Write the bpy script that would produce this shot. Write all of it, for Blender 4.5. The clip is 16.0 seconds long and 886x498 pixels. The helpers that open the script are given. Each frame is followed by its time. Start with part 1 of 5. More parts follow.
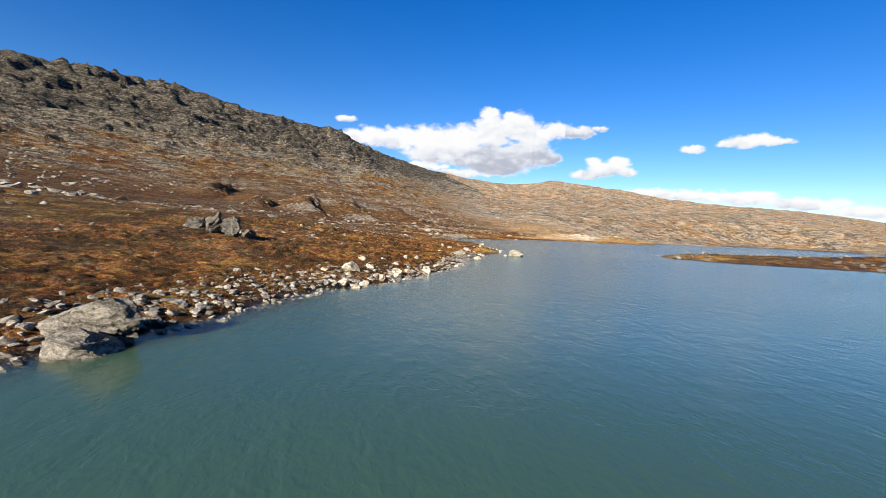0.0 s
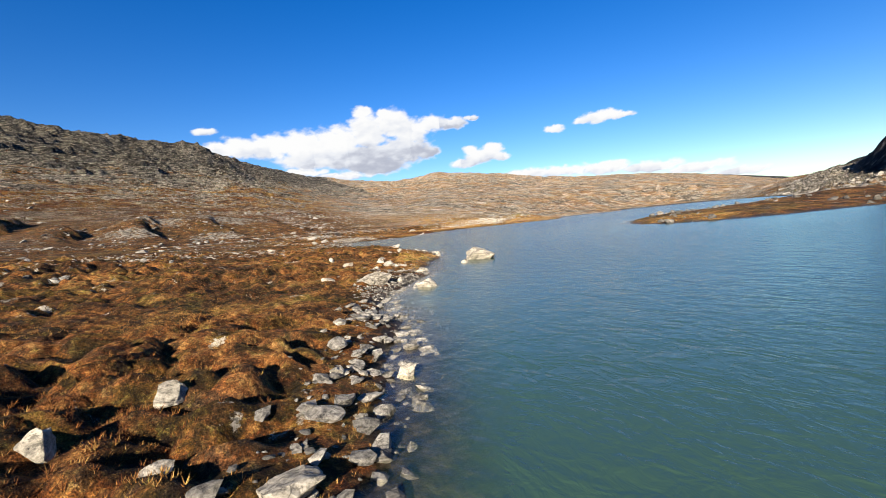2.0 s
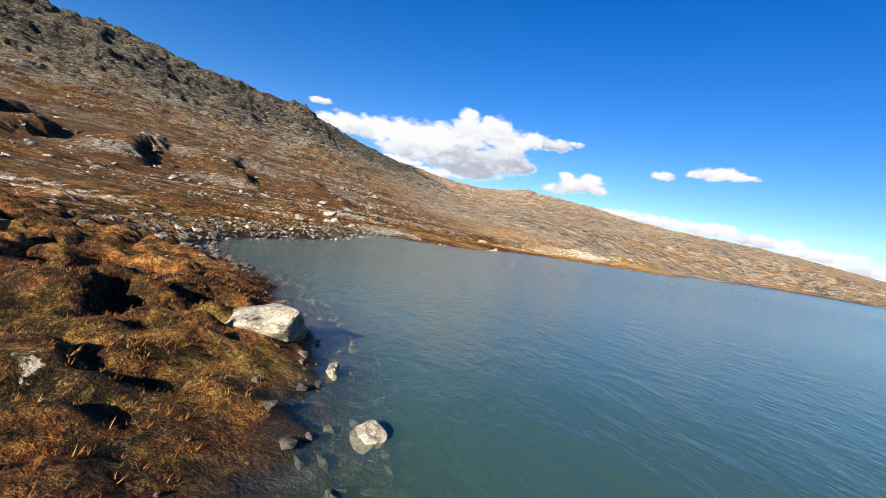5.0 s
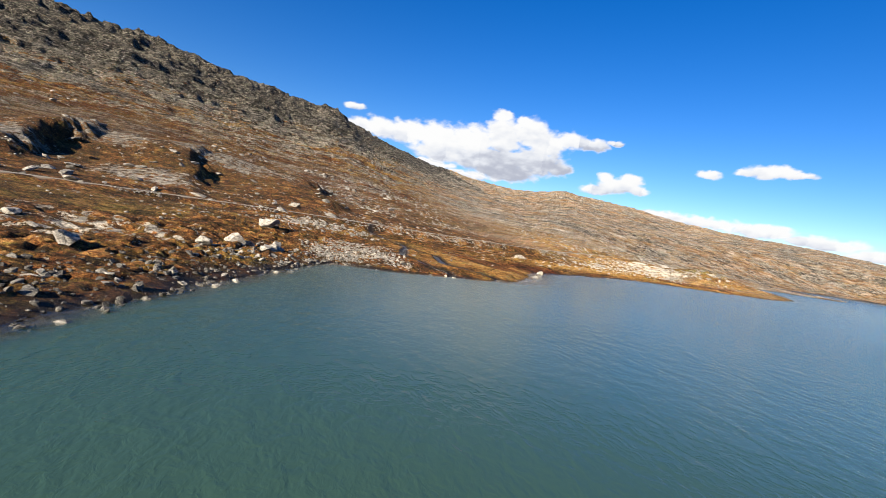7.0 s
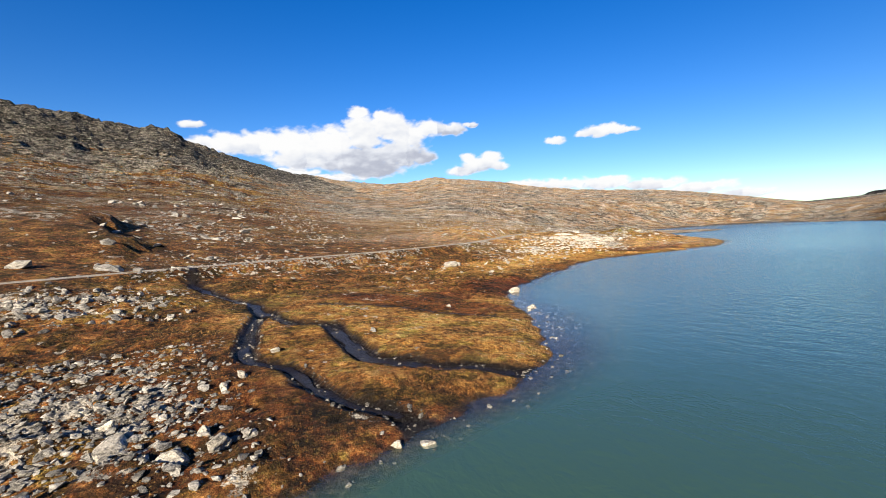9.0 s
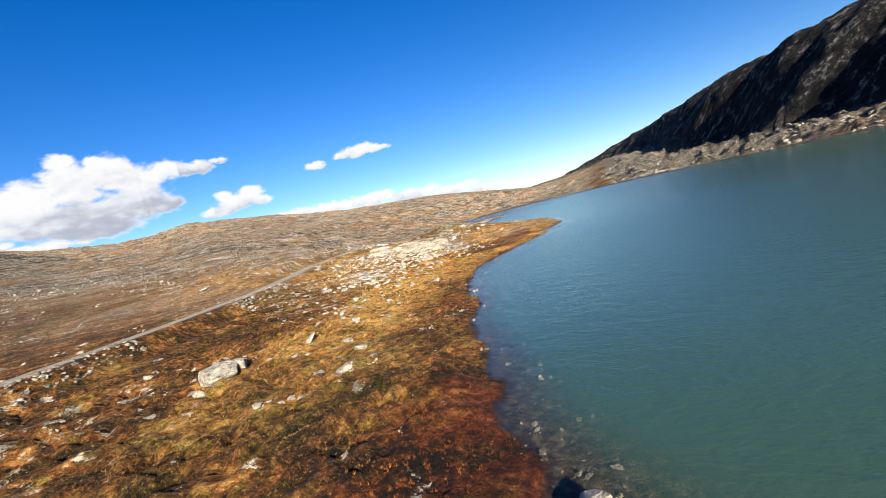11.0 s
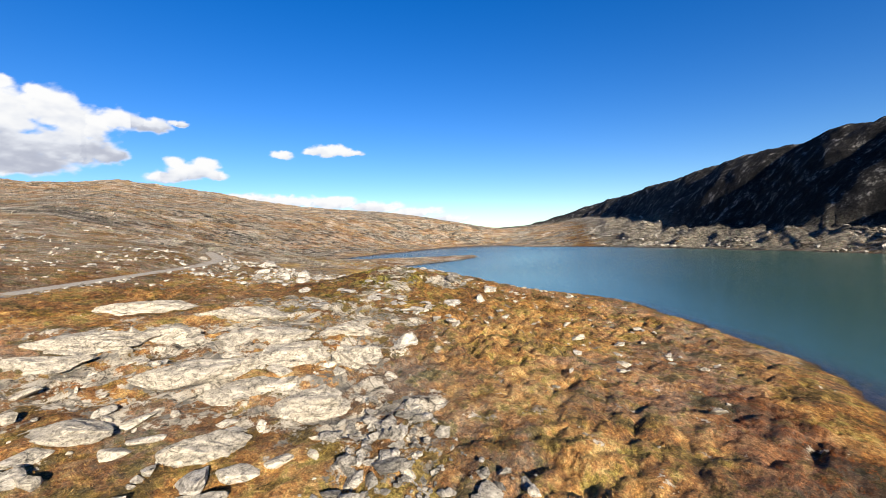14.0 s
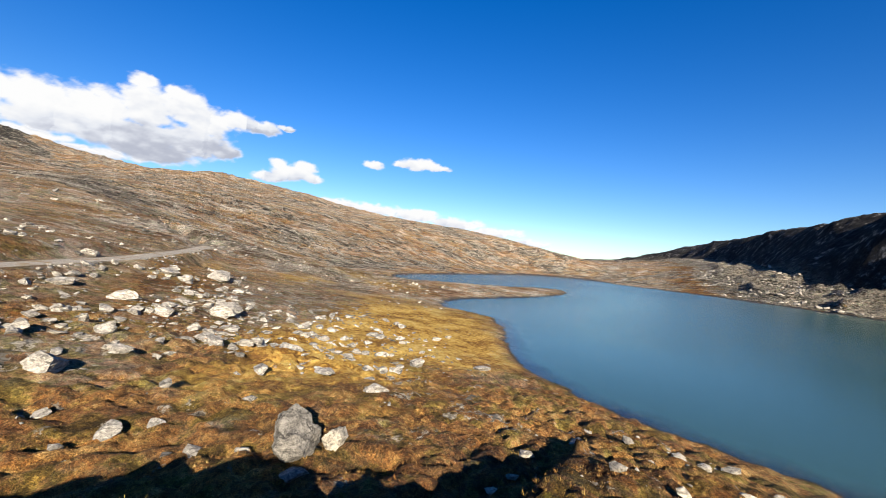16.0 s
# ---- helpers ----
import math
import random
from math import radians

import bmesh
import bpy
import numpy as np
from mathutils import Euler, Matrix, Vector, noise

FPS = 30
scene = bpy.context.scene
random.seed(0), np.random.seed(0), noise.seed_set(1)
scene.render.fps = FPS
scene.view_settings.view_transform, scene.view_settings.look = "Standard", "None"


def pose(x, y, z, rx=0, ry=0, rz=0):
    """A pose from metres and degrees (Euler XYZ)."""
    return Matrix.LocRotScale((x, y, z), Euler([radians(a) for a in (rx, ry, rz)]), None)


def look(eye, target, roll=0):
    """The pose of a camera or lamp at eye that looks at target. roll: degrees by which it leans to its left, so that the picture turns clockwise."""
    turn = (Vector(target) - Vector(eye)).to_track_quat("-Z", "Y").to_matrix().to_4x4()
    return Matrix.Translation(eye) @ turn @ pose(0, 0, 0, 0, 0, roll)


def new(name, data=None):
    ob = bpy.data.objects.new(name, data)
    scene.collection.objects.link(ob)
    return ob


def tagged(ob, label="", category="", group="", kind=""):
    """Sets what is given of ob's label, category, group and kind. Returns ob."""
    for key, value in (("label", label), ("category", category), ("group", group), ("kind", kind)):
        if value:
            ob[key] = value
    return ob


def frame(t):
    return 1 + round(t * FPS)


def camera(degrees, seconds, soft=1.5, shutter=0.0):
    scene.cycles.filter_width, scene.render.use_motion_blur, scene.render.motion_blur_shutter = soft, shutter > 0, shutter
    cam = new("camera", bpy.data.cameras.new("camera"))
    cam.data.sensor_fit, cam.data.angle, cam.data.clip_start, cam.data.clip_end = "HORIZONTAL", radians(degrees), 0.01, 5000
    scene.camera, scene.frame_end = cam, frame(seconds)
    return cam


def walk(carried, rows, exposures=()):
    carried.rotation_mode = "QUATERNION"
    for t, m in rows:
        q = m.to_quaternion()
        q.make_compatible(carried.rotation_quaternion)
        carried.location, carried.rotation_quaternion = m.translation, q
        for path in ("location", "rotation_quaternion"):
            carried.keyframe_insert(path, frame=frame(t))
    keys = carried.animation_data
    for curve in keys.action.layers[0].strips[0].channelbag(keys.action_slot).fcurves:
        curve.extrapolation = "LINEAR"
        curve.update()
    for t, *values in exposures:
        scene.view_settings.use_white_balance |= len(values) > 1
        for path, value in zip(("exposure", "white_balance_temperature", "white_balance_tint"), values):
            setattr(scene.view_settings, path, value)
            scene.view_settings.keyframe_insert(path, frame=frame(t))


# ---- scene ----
cam = camera(89.8, 16.0, soft=0.65)
PATH = [
    (0, (5.386, 15.382, 4.711), (5.674, 17.359, 4.612), 3.2),
    (0.5, (6.307, 26.209, 4.418), (6.703, 28.167, 4.325), -0.8),
    (1, (7.797, 36.904, 4.032), (8.313, 38.834, 3.939), -3.2),
    (1.5, (9.591, 47.521, 3.934), (10.24, 49.41, 3.831), -4.3),
    (2, (11.903, 57.839, 3.709), (12.645, 59.692, 3.596), -5.4),
    (2.5, (14.84, 68.064, 3.593), (15.638, 69.895, 3.476), -5.3),
    (3, (18.407, 78.339, 3.49), (19.193, 80.175, 3.373), -3.0),
    (3.5, (22.54, 88.576, 3.222), (23.271, 90.434, 3.108), 0.1),
    (4, (26.353, 98.186, 3.417), (27.0, 100.075, 3.308), 3.7),
    (4.5, (29.765, 107.687, 3.312), (30.308, 109.61, 3.214), 7.5),
    (4.7, (31.104, 111.646, 3.237), (31.599, 113.582, 3.152), 8.6),
    (6.8, (44.906, 156.875, 6.019), (45.197, 158.851, 5.923), 9.7),
    (7, (45.792, 161.184, 6.126), (46.08, 163.161, 6.032), 9.2),
    (7.5, (46.948, 171.857, 6.506), (47.278, 173.828, 6.421), 7.5),
    (8, (48.19, 182.298, 7.003), (48.616, 184.25, 6.922), 5.1),
    (8.5, (49.185, 192.564, 7.413), (49.773, 194.474, 7.333), 1.8),
    (9, (50.62, 202.589, 7.559), (51.405, 204.426, 7.48), -2.6),
    (9.5, (52.3, 212.06, 7.5), (53.298, 213.79, 7.402), -6.7),
    (10, (55.450, 221.6, 7.38), (56.640, 223.203, 7.26), -10.9),
    (10.2, (57.4, 225.95, 7.05), (58.672, 227.488, 6.933), -12.3),
    (12.3, (99.64, 268.521, 8.378), (101.387, 269.484, 8.244), -12.3),
    (12.5, (103.852, 271.991, 8.433), (105.598, 272.957, 8.297), -11.2),
    (13, (114.734, 279.787, 8.476), (116.467, 280.779, 8.359), -8.6),
    (13.5, (125.633, 287.172, 8.457), (127.347, 288.201, 8.381), -5.2),
    (14, (136.894, 294.231, 8.959), (138.574, 295.316, 8.922), -1.6),
    (14.5, (148.002, 301.42, 9.343), (149.634, 302.576, 9.336), 1.1),
    (15, (158.301, 308.411, 9.747), (159.875, 309.645, 9.754), 3.0),
    (15.5, (168.194, 315.034, 9.927), (169.707, 316.342, 9.952), 4.2),
    (16, (177.467, 321.942, 9.652), (178.934, 323.301, 9.693), 5.2),
]
walk(cam, [(t, look(eye, target, roll)) for t, eye, target, roll in PATH])

# ---- world and light ----
SUN_FROM, SUN_HIGH = 217.0, 20.0  # compass bearing the light comes from (0 is +y, clockwise), elevation
world = bpy.data.worlds.new("sky")
scene.world = world
world.use_nodes = True
wt = world.node_tree
sky = wt.nodes.new("ShaderNodeTexSky")
sky.sky_type = "NISHITA"
sky.sun_disc = False
sky.sun_elevation, sky.sun_rotation = radians(SUN_HIGH), radians(SUN_FROM)
sky.altitude, sky.air_density, sky.dust_density, sky.ozone_density = 1000, 1.0, 0.6, 2.6
rich = wt.nodes.new("ShaderNodeHueSaturation")
rich.inputs["Saturation"].default_value = 1.4
rich.inputs["Hue"].default_value = 0.5155
back = wt.nodes["Background"]
wt.links.new(sky.outputs["Color"], rich.inputs["Color"])
wt.links.new(rich.outputs["Color"], back.inputs["Color"])
back.inputs["Strength"].default_value = 0.05
sun = new("sun", bpy.data.lights.new("sun", "SUN"))
sun.data.energy, sun.data.angle, sun.data.color = 5.0, radians(0.5), (1.0, 0.90, 0.745)
sun_way = Vector((math.sin(radians(SUN_FROM)) * math.cos(radians(SUN_HIGH)),
                  math.cos(radians(SUN_FROM)) * math.cos(radians(SUN_HIGH)), math.sin(radians(SUN_HIGH))))
sun.matrix_world = look(tuple(sun_way * 200), (0, 0, 0))
scene.view_settings.exposure = 1.72

# ---- the lie of the land ----
# numpy value noise
def hash01(ix, iy, seed):
    n = (ix.astype(np.int64) * 374761393 + iy.astype(np.int64) * 668265263 + seed * 974634777) & 0xFFFFFFFF
    n = ((n ^ (n >> 13)) * 1274126177) & 0xFFFFFFFF
    n = ((n ^ (n >> 16)) * 2246822519) & 0xFFFFFFFF
    return ((n ^ (n >> 15)) & 0xFFFFFF) / float(0xFFFFFF)


def vnoise(x, y, seed=0):
    """Smooth noise from -1 to 1, about one bump a unit."""
    ix, iy = np.floor(x), np.floor(y)
    fx, fy = x - ix, y - iy
    fx, fy = fx * fx * fx * (fx * (fx * 6 - 15) + 10), fy * fy * fy * (fy * (fy * 6 - 15) + 10)
    a, b = hash01(ix, iy, seed), hash01(ix + 1, iy, seed)
    c, d = hash01(ix, iy + 1, seed), hash01(ix + 1, iy + 1, seed)
    return 2 * ((a + (b - a) * fx) * (1 - fy) + (c + (d - c) * fx) * fy) - 1


def fbm(x, y, octaves=4, seed=0, gain=0.5):
    total, amp, norm = 0.0, 1.0, 0.0
    for k in range(octaves):
        c, s = math.cos(0.7 * k), math.sin(0.7 * k)
        total = total + amp * vnoise((c * x - s * y) * 2**k + 17.3 * k, (s * x + c * y) * 2**k - 9.1 * k, seed + k)
        norm, amp = norm + amp, amp * gain
    return total / norm


def ridged(x, y, octaves=4, seed=0):
    total, amp, norm = 0.0, 1.0, 0.0
    for k in range(octaves):
        total = total + amp * (1 - np.abs(vnoise(x * 2**k + 31.7 * k, y * 2**k + 5.3 * k, seed + k)) * 2)
        norm, amp = norm + amp, amp * 0.55
    return total / norm


def mounds(x, y, seed=0):
    """Rounded tussocks packed side by side, from 0 in the creases to 1, about one a unit."""
    ix, iy = np.floor(x), np.floor(y)
    best = np.full(np.shape(x), 9.0)
    for ox in (-1, 0, 1):
        for oy in (-1, 0, 1):
            cx, cy = ix + ox, iy + oy
            px, py = cx + 0.15 + 0.7 * hash01(cx, cy, seed), cy + 0.15 + 0.7 * hash01(cx, cy, seed + 1)
            size = 0.75 + 0.5 * hash01(cx, cy, seed + 2)
            best = np.minimum(best, np.hypot(x - px, y - py) / size)
    s = np.clip(1.15 - 1.7 * best, 0, 1)
    return 1 - (1 - s) ** 2


def step01(v, lo, hi):
    s = np.clip((v - lo) / (hi - lo), 0, 1)
    return s * s * (3 - 2 * s)


FLIGHT = [eye[:2] for _, eye, _, _ in PATH]

# The waterline, walked with the water on the right hand.
WEST = [(-70, -130), (-40, -40), (-16, 8), (-6, 29), (-3.2, 34), (-1, 41), (1.3, 46.2), (4.8, 50.2), (7.8, 54), (11, 60.5),
        (14.6, 68), (16.6, 75), (16.8, 79.5), (19.5, 84.5), (22.2, 88.5), (24.2, 93), (26.6, 98.7), (29.4, 104), (31, 108), (32.2, 113)]
COVE = [(32.3, 119), (33.1, 128), (30.8, 137), (26.5, 143.5), (24.2, 150), (25.2, 158), (28.8, 167), (32, 174), (33.4, 184), (34.6, 190.5), (36.6, 200),
        (38.4, 209), (40.5, 213.6), (46, 214.6), (50, 216), (54, 217.8)]
DELTA = [(59, 219.6), (64, 221.6), (67.6, 225.4), (70.6, 231), (73.4, 238), (75, 243), (79, 249), (85.5, 254), (92, 260), (99.5, 265), (107, 271), (114, 275.8), (121, 279.3), (129, 280.8),
         (138, 282), (149, 283.2), (156.5, 284.4), (152.5, 287), (160, 288.5), (171, 288), (179, 292), (188, 297.5), (200, 305)]
NORTH = [(204.5, 312), (207, 323), (209.5, 336), (216, 347), (231, 358), (243, 369), (242, 382), (256, 392), (271, 394),
         (300, 395), (334, 402), (363, 416), (346, 425), (300, 432), (288, 442), (300, 466), (330, 490), (450, 532), (600, 592), (680, 582)]
EAST = [(655, 525), (600, 492), (572, 440), (540, 395), (480, 338), (410, 283), (340, 240), (270, 206), (200, 178), (136, 161),
        (107, 150), (90, 136.5), (82, 126), (78.5, 118), (82, 110.5), (95, 103), (130, 98), (180, 78), (240, 35), (260, -70), (120, -160)]
SHORE = np.array(WEST + COVE + DELTA + NORTH + EAST, float)
for _ in range(2):  # round the corners off
    nxt = np.roll(SHORE, -1, 0)
    SHORE = np.stack([SHORE * 0.75 + nxt * 0.25, SHORE * 0.25 + nxt * 0.75], 1).reshape(-1, 2)


def shore_distance(x, y):
    """Metres from the waterline: positive on land, negative on the water."""
    x, y = np.asarray(x, float), np.asarray(y, float)
    best, inside = np.full(x.shape, 1e12), np.zeros(x.shape, bool)
    for (ax, ay), (bx, by) in zip(SHORE, np.roll(SHORE, -1, 0)):
        dx, dy = bx - ax, by - ay
        s = np.clip(((x - ax) * dx + (y - ay) * dy) / (dx * dx + dy * dy), 0, 1)
        best = np.minimum(best, (x - ax - s * dx) ** 2 + (y - ay - s * dy) ** 2)
        if dy:
            inside ^= ((ay > y) != (by > y)) & (x < ax + (y - ay) * dx / dy)
    return np.where(inside, -1, 1) * np.sqrt(best)


def line_distance(x, y, pts):
    """Metres from an open line, and the metres along it."""
    best, along, run = np.full(np.shape(x), 1e12), np.zeros(np.shape(x)), 0.0
    for (ax, ay), (bx, by) in zip(pts[:-1], pts[1:]):
        dx, dy = bx - ax, by - ay
        n = math.hypot(dx, dy)
        s = np.clip(((x - ax) * dx + (y - ay) * dy) / n**2, 0, 1)
        off = (x - ax - s * dx) ** 2 + (y - ay - s * dy) ** 2
        along = np.where(off < best, run + s * n, along)
        best, run = np.minimum(best, off), run + n
    return np.sqrt(best), along


def sided(x, y, pts):
    """Metres from an open line, positive on its right hand."""
    best, sign = np.full(np.shape(x), 1e12), np.ones(np.shape(x))
    for (ax, ay), (bx, by) in zip(pts[:-1], pts[1:]):
        dx, dy = bx - ax, by - ay
        s = np.clip(((x - ax) * dx + (y - ay) * dy) / (dx * dx + dy * dy), 0, 1)
        off = (x - ax - s * dx) ** 2 + (y - ay - s * dy) ** 2
        sign = np.where(off < best, np.where((y - ay) * dx - (x - ax) * dy < 0, 1.0, -1.0), sign)
        best = np.minimum(best, off)
    return np.sqrt(best) * sign


# Skyline: bearing from the middle of the lake, elevation in degrees, distance of the ridge in metres
MIDDLE = (70.0, 190.0)
SKY_B = [-180, -100, -60, -37, -32, -26.5, -20.5, -14.5, -9.5, -7, -4, 0, 4.5, 10, 15.5, 18.5, 22.2, 26, 30.5, 36, 42.5, 48.5, 52.5, 57, 62, 66, 71, 80, 120]
SKY_E = [7, 9, 12.2, 14.2, 14.2, 14.05, 13.25, 12.45, 12.05, 11.25, 10.0, 8.9, 7.7, 6.7, 6.1, 6.25, 6.75, 6.3, 5.7, 4.7, 4.05, 3.65, 3.1, 2.3, 1.4, 1.6, 2.3, 2.6, 3]
SKY_R = [1500, 1500, 1700, 1900, 1900, 1900, 1900, 1900, 1900, 1900, 1950, 2050, 2200, 2500, 2800, 3000, 3000, 3000, 3050, 3100, 3200, 3300, 3400, 3500, 3600, 3700, 3800, 3900, 3900]
# Foot of the shaded mountain, its far side on the right hand, and the height of its brow along it
FOOT = [(120, -160), (250, 60), (330, 160), (420, 215), (520, 285), (600, 335), (760, 385), (950, 440), (1200, 530), (1400, 640), (1500, 750), (1700, 1000)]
BROW = [70, 73, 78, 83, 82, 77, 75, 76, 74, 58, 26, 0]
ROAD = [(-60, 190), (-30, 212), (-9, 229), (6, 246), (20, 258), (38, 267), (52, 276.5), (66.4, 285.5), (88, 300), (106, 313), (118, 323),
        (132, 335), (152, 350), (178, 371), (191, 386), (207, 416), (219, 440), (216, 480)]
ROAD_Z = [3.6, 3.8, 4.1, 4.2, 4.3, 4.35, 4.2, 4.1, 4.0, 4.1, 4.4, 5.0, 5.4, 5.8, 6.2, 6.6, 7.2, 9.0]
STREAM = [(41.5, 272), (43.4, 265.5), (45.4, 259.5), (47.6, 252.0), (50.6, 246.8), (51.3, 240.8), (53.2, 236.8), (55.3, 234.8), (55.6, 232.0), (55.8, 228.6), (56.6, 226.4),
          (58.2, 225.3), (60.4, 223.8), (62.6, 222.2), (65, 221.8)]
BROOK = [(51.2, 240.5), (50.5, 236.8), (50.1, 234.0), (49.8, 231.2), (50.2, 229.0), (51.4, 227.2), (52.6, 224.4), (54.0, 221.8), (55.6, 219.2), (56.5, 217.5)]
SEEP = [(56.5, 243.6), (60, 241.9), (62.3, 240.2), (64.6, 238.3), (66, 236.5), (68.5, 233.8)]
BUMPS = [(122, 347, 3.0, 17), (186, 330, 2.2, 15), (142, 303, -1.0, 11), (160, 322, 0.8, 12), (178, 385, 2.2, 22), (-22, 100, 1.6, 16), (-12, 62, 0.7, 9), (20, 290, 2.0, 18), (-6, 316, 5.0, 17), (-30, 300, 5.0, 18), (14, 330, 3.0, 12), (178, 326, 1.7, 9)]
LEDGE = [(166, 338), (174.4, 332.5), (177.2, 330.8), (179.6, 329.0), (182.3, 327.3), (186, 326.8), (192, 328.6)]

# Ice-smoothed rock showing through the turf: x, y, half width, half depth, turn, how bare
ROCKY = [(175.5, 325.2, 2.4, 1.3, 30, 0.85), (180.3, 325, 3.0, 1.0, -20, 0.8), (179.4, 321.4, 3, 1.9, 0, 1.0), (174.1, 327, 1.2, 0.8, 0, 0.9), (171.8, 330.8, 1.6, 0.8, 0, 0.8),
         (160, 321, 7, 11, -20, 0.8), (150, 319, 9, 8, 20, 1.0), (151, 310, 5, 6, 0, 0.9), (167, 321.5, 6, 3.5, 20, 0.75), (35, 250, 8, 7, 0, 0.7), (43.5, 222, 4.5, 8, -10, 0.7),
         (-6, 312, 24, 10, 15, 1.0), (-32, 296, 16, 9, 0, 1.0), (178.4, 327.6, 4, 1.0, -35, 0.6), (-36, 262, 15, 11, 0, 0.9), (-4, 264, 13, 9, 0, 0.9), (-22, 101, 7, 5, 0, 0.7), (10, 334, 10, 8, 0, 0.9),
         (136, 322, 14, 8, 30, 0.6), (126, 340, 14, 10, 40, 0.6), (118, 300, 9, 5, 30, 0.7), (205, 372, 18, 9, 30, 0.6), (178, 351, 8, 5, 0, 0.6), (6, 160, 10, 9, 0, 0.7), (20, 204, 9, 8, 60, 0.6)]

# Spurs at the hill's foot, each breaking off on its left hand: line, height
SPURS = [([(-70, 306), (-58, 272), (-50, 246), (-47, 232)], 4.2), ([(-42, 310), (-32, 276), (-22, 250), (-18, 236)], 4.8), ([(-14, 312), (-4, 288), (4, 266), (8, 254)], 3.6),
         ([(-96, 330), (-88, 300), (-84, 270)], 6.0), ([(18, 330), (24, 308), (30, 292)], 3.0)]


def rocky(x, y):
    """How bare the rock lies, from 0 to 1."""
    bare, ragged = np.zeros(np.shape(x)), 0.4 * fbm(x / 5, y / 5, 3, 71)
    for bx, by, rx, ry, turn, most in ROCKY:
        c, s = math.cos(radians(turn)), math.sin(radians(turn))
        u, w = (x - bx) * c + (y - by) * s, -(x - bx) * s + (y - by) * c
        bare = np.maximum(bare, most * np.clip(1.5 * (1.25 - np.hypot(u / rx, w / ry) + ragged), 0, 1))
    return bare


def land(x, y, fine=True):
    """Height of the ground, and the distance from the waterline."""
    x, y = np.asarray(x, float), np.asarray(y, float)
    d = shore_distance(x, y)
    d = d + np.exp(-np.abs(d) / 5) * (0.75 * fbm(x / 3.2, y / 3.2, 2, 31) + 0.4 * fbm(x / 1.1, y / 1.1, 2, 33))
    dl = np.clip(d, 0, None)
    r = np.hypot(x - MIDDLE[0], y - MIDDLE[1])
    b = np.degrees(np.arctan2(x - MIDDLE[0], y - MIDDLE[1]))
    e, ridge = np.interp(b, SKY_B, SKY_E), np.interp(b, SKY_B, SKY_R)
    up = np.tan(np.radians(e))
    rr = np.minimum(r, ridge)
    hill = rr * up * (1 - np.exp(-rr / 420)) - np.clip(r - ridge, 0, None) * 0.35
    ramp = step01(dl, 15, 130)
    z = 0.34 * (1 - np.exp(-dl / 0.9)) + 0.065 * np.minimum(dl, 70) * (1 - 0.6 * ramp)
    z = z + hill * ramp
    for bx, by, amp, rad in BUMPS:
        z = z + amp * np.exp(-((x - bx) ** 2 + (y - by) ** 2) / rad**2) * step01(dl, 0.5, 9)
    # the knoll breaks off along a low rocky ledge
    lq = -sided(x + 0.7 * fbm(x / 2.5, y / 2.5, 2, 51), y, LEDGE)
    z = z - 3.1 * step01(lq, -0.4, 0.9) * np.exp(-np.clip(lq, 0, None) / 13) * step01(dl, 3, 9) * np.exp(-(((x - 180) / 12) ** 2 + ((y - 334) / 12) ** 2))
    wob_x, wob_y = 5 * fbm(x / 9, y / 9, 4, 53), 5 * fbm(x / 9, y / 9, 4, 54)
    for line, high in SPURS:
        sq = -sided(x + wob_x, y + wob_y, line)
        mid_x, mid_y = np.mean(line[:3], 0)
        reach = np.exp(-((x - mid_x) ** 2 + (y - mid_y) ** 2) / 30**2 * 1.3)
        z = z + reach * 1.0 * high * (step01(sq, -24, -1) - step01(sq + 1.6 * fbm(x / 3, y / 3, 3, 55), -1.5, 4.5))
    # the shaded mountain
    q = sided(x, y, FOOT)
    _, along = line_distance(x, y, FOOT)
    runs = np.r_[0, np.cumsum(np.hypot(*np.diff(np.array(FOOT, float), axis=0).T))]
    brow = np.interp(along, runs, BROW)
    rough = 1 + 0.22 * fbm(x / 55, y / 55, 3, 41)
    qq = np.clip(q + 14 * fbm(x / 70, y / 70, 3, 43), 0, None) * rough
    brow = 0.78 * brow
    rise = qq * 1.0 / np.maximum(brow, 1)
    face = brow * (1 - np.logaddexp(0, (1 - rise) * 9) / 9) + np.clip(qq - 150, 0, 800) * 0.0003 * brow
    z = z + np.where(q > -40, face, 0)
    # large and middle relief on land
    on = step01(dl, 1, 25)
    z = z + on * 0.55 * fbm(x / 26, y / 26, 3, 3) + step01(dl, 0.3, 6) * 0.22 * fbm(x / 6.5, y / 6.5, 2, 5)
    far = step01(r, 220, 900)
    crag = ridged(x / 120, y / 120, 5, 11)
    z = z + far * (np.clip(e, 0, 14) / 14) * (1 - 0.65 * step01(rr / ridge, 0.75, 1.0)) * (0.021 * rr * crag + 0.012 * rr * fbm(x / 45, y / 45, 4, 13) * (0.4 + step01(b, 5, -10)))
    z = z + step01(qq, 3, 40) * 0.065 * brow * ridged(x / 42, y / 42, 5, 17)
    shelf = step01(q, -70, -45) * (1 - step01(q, 0, 15)) * step01(dl, 3, 14)
    z = z + shelf * (5.5 * ridged(x / 26, y / 26, 4, 37) + 2.4 * ridged(x / 9, y / 9, 3, 39))
    # the western hill steps up in broken benches of rock
    west = step01(-b, -8, 8) * (1 - step01(-b, 90, 120)) * step01(r, 170, 420)
    z = z + west * (1 - 0.5 * step01(rr / ridge, 0.8, 1.0)) * (2.6 * ridged(x / 33 + 0.2 * y / 33, y / 70, 4, 91) + 1.5 * ridged(x / 15 + 0.3 * y / 15, y / 22, 3, 95))
    tread = (z + 9 * fbm(x / 70, y / 70, 4, 93)) / 17
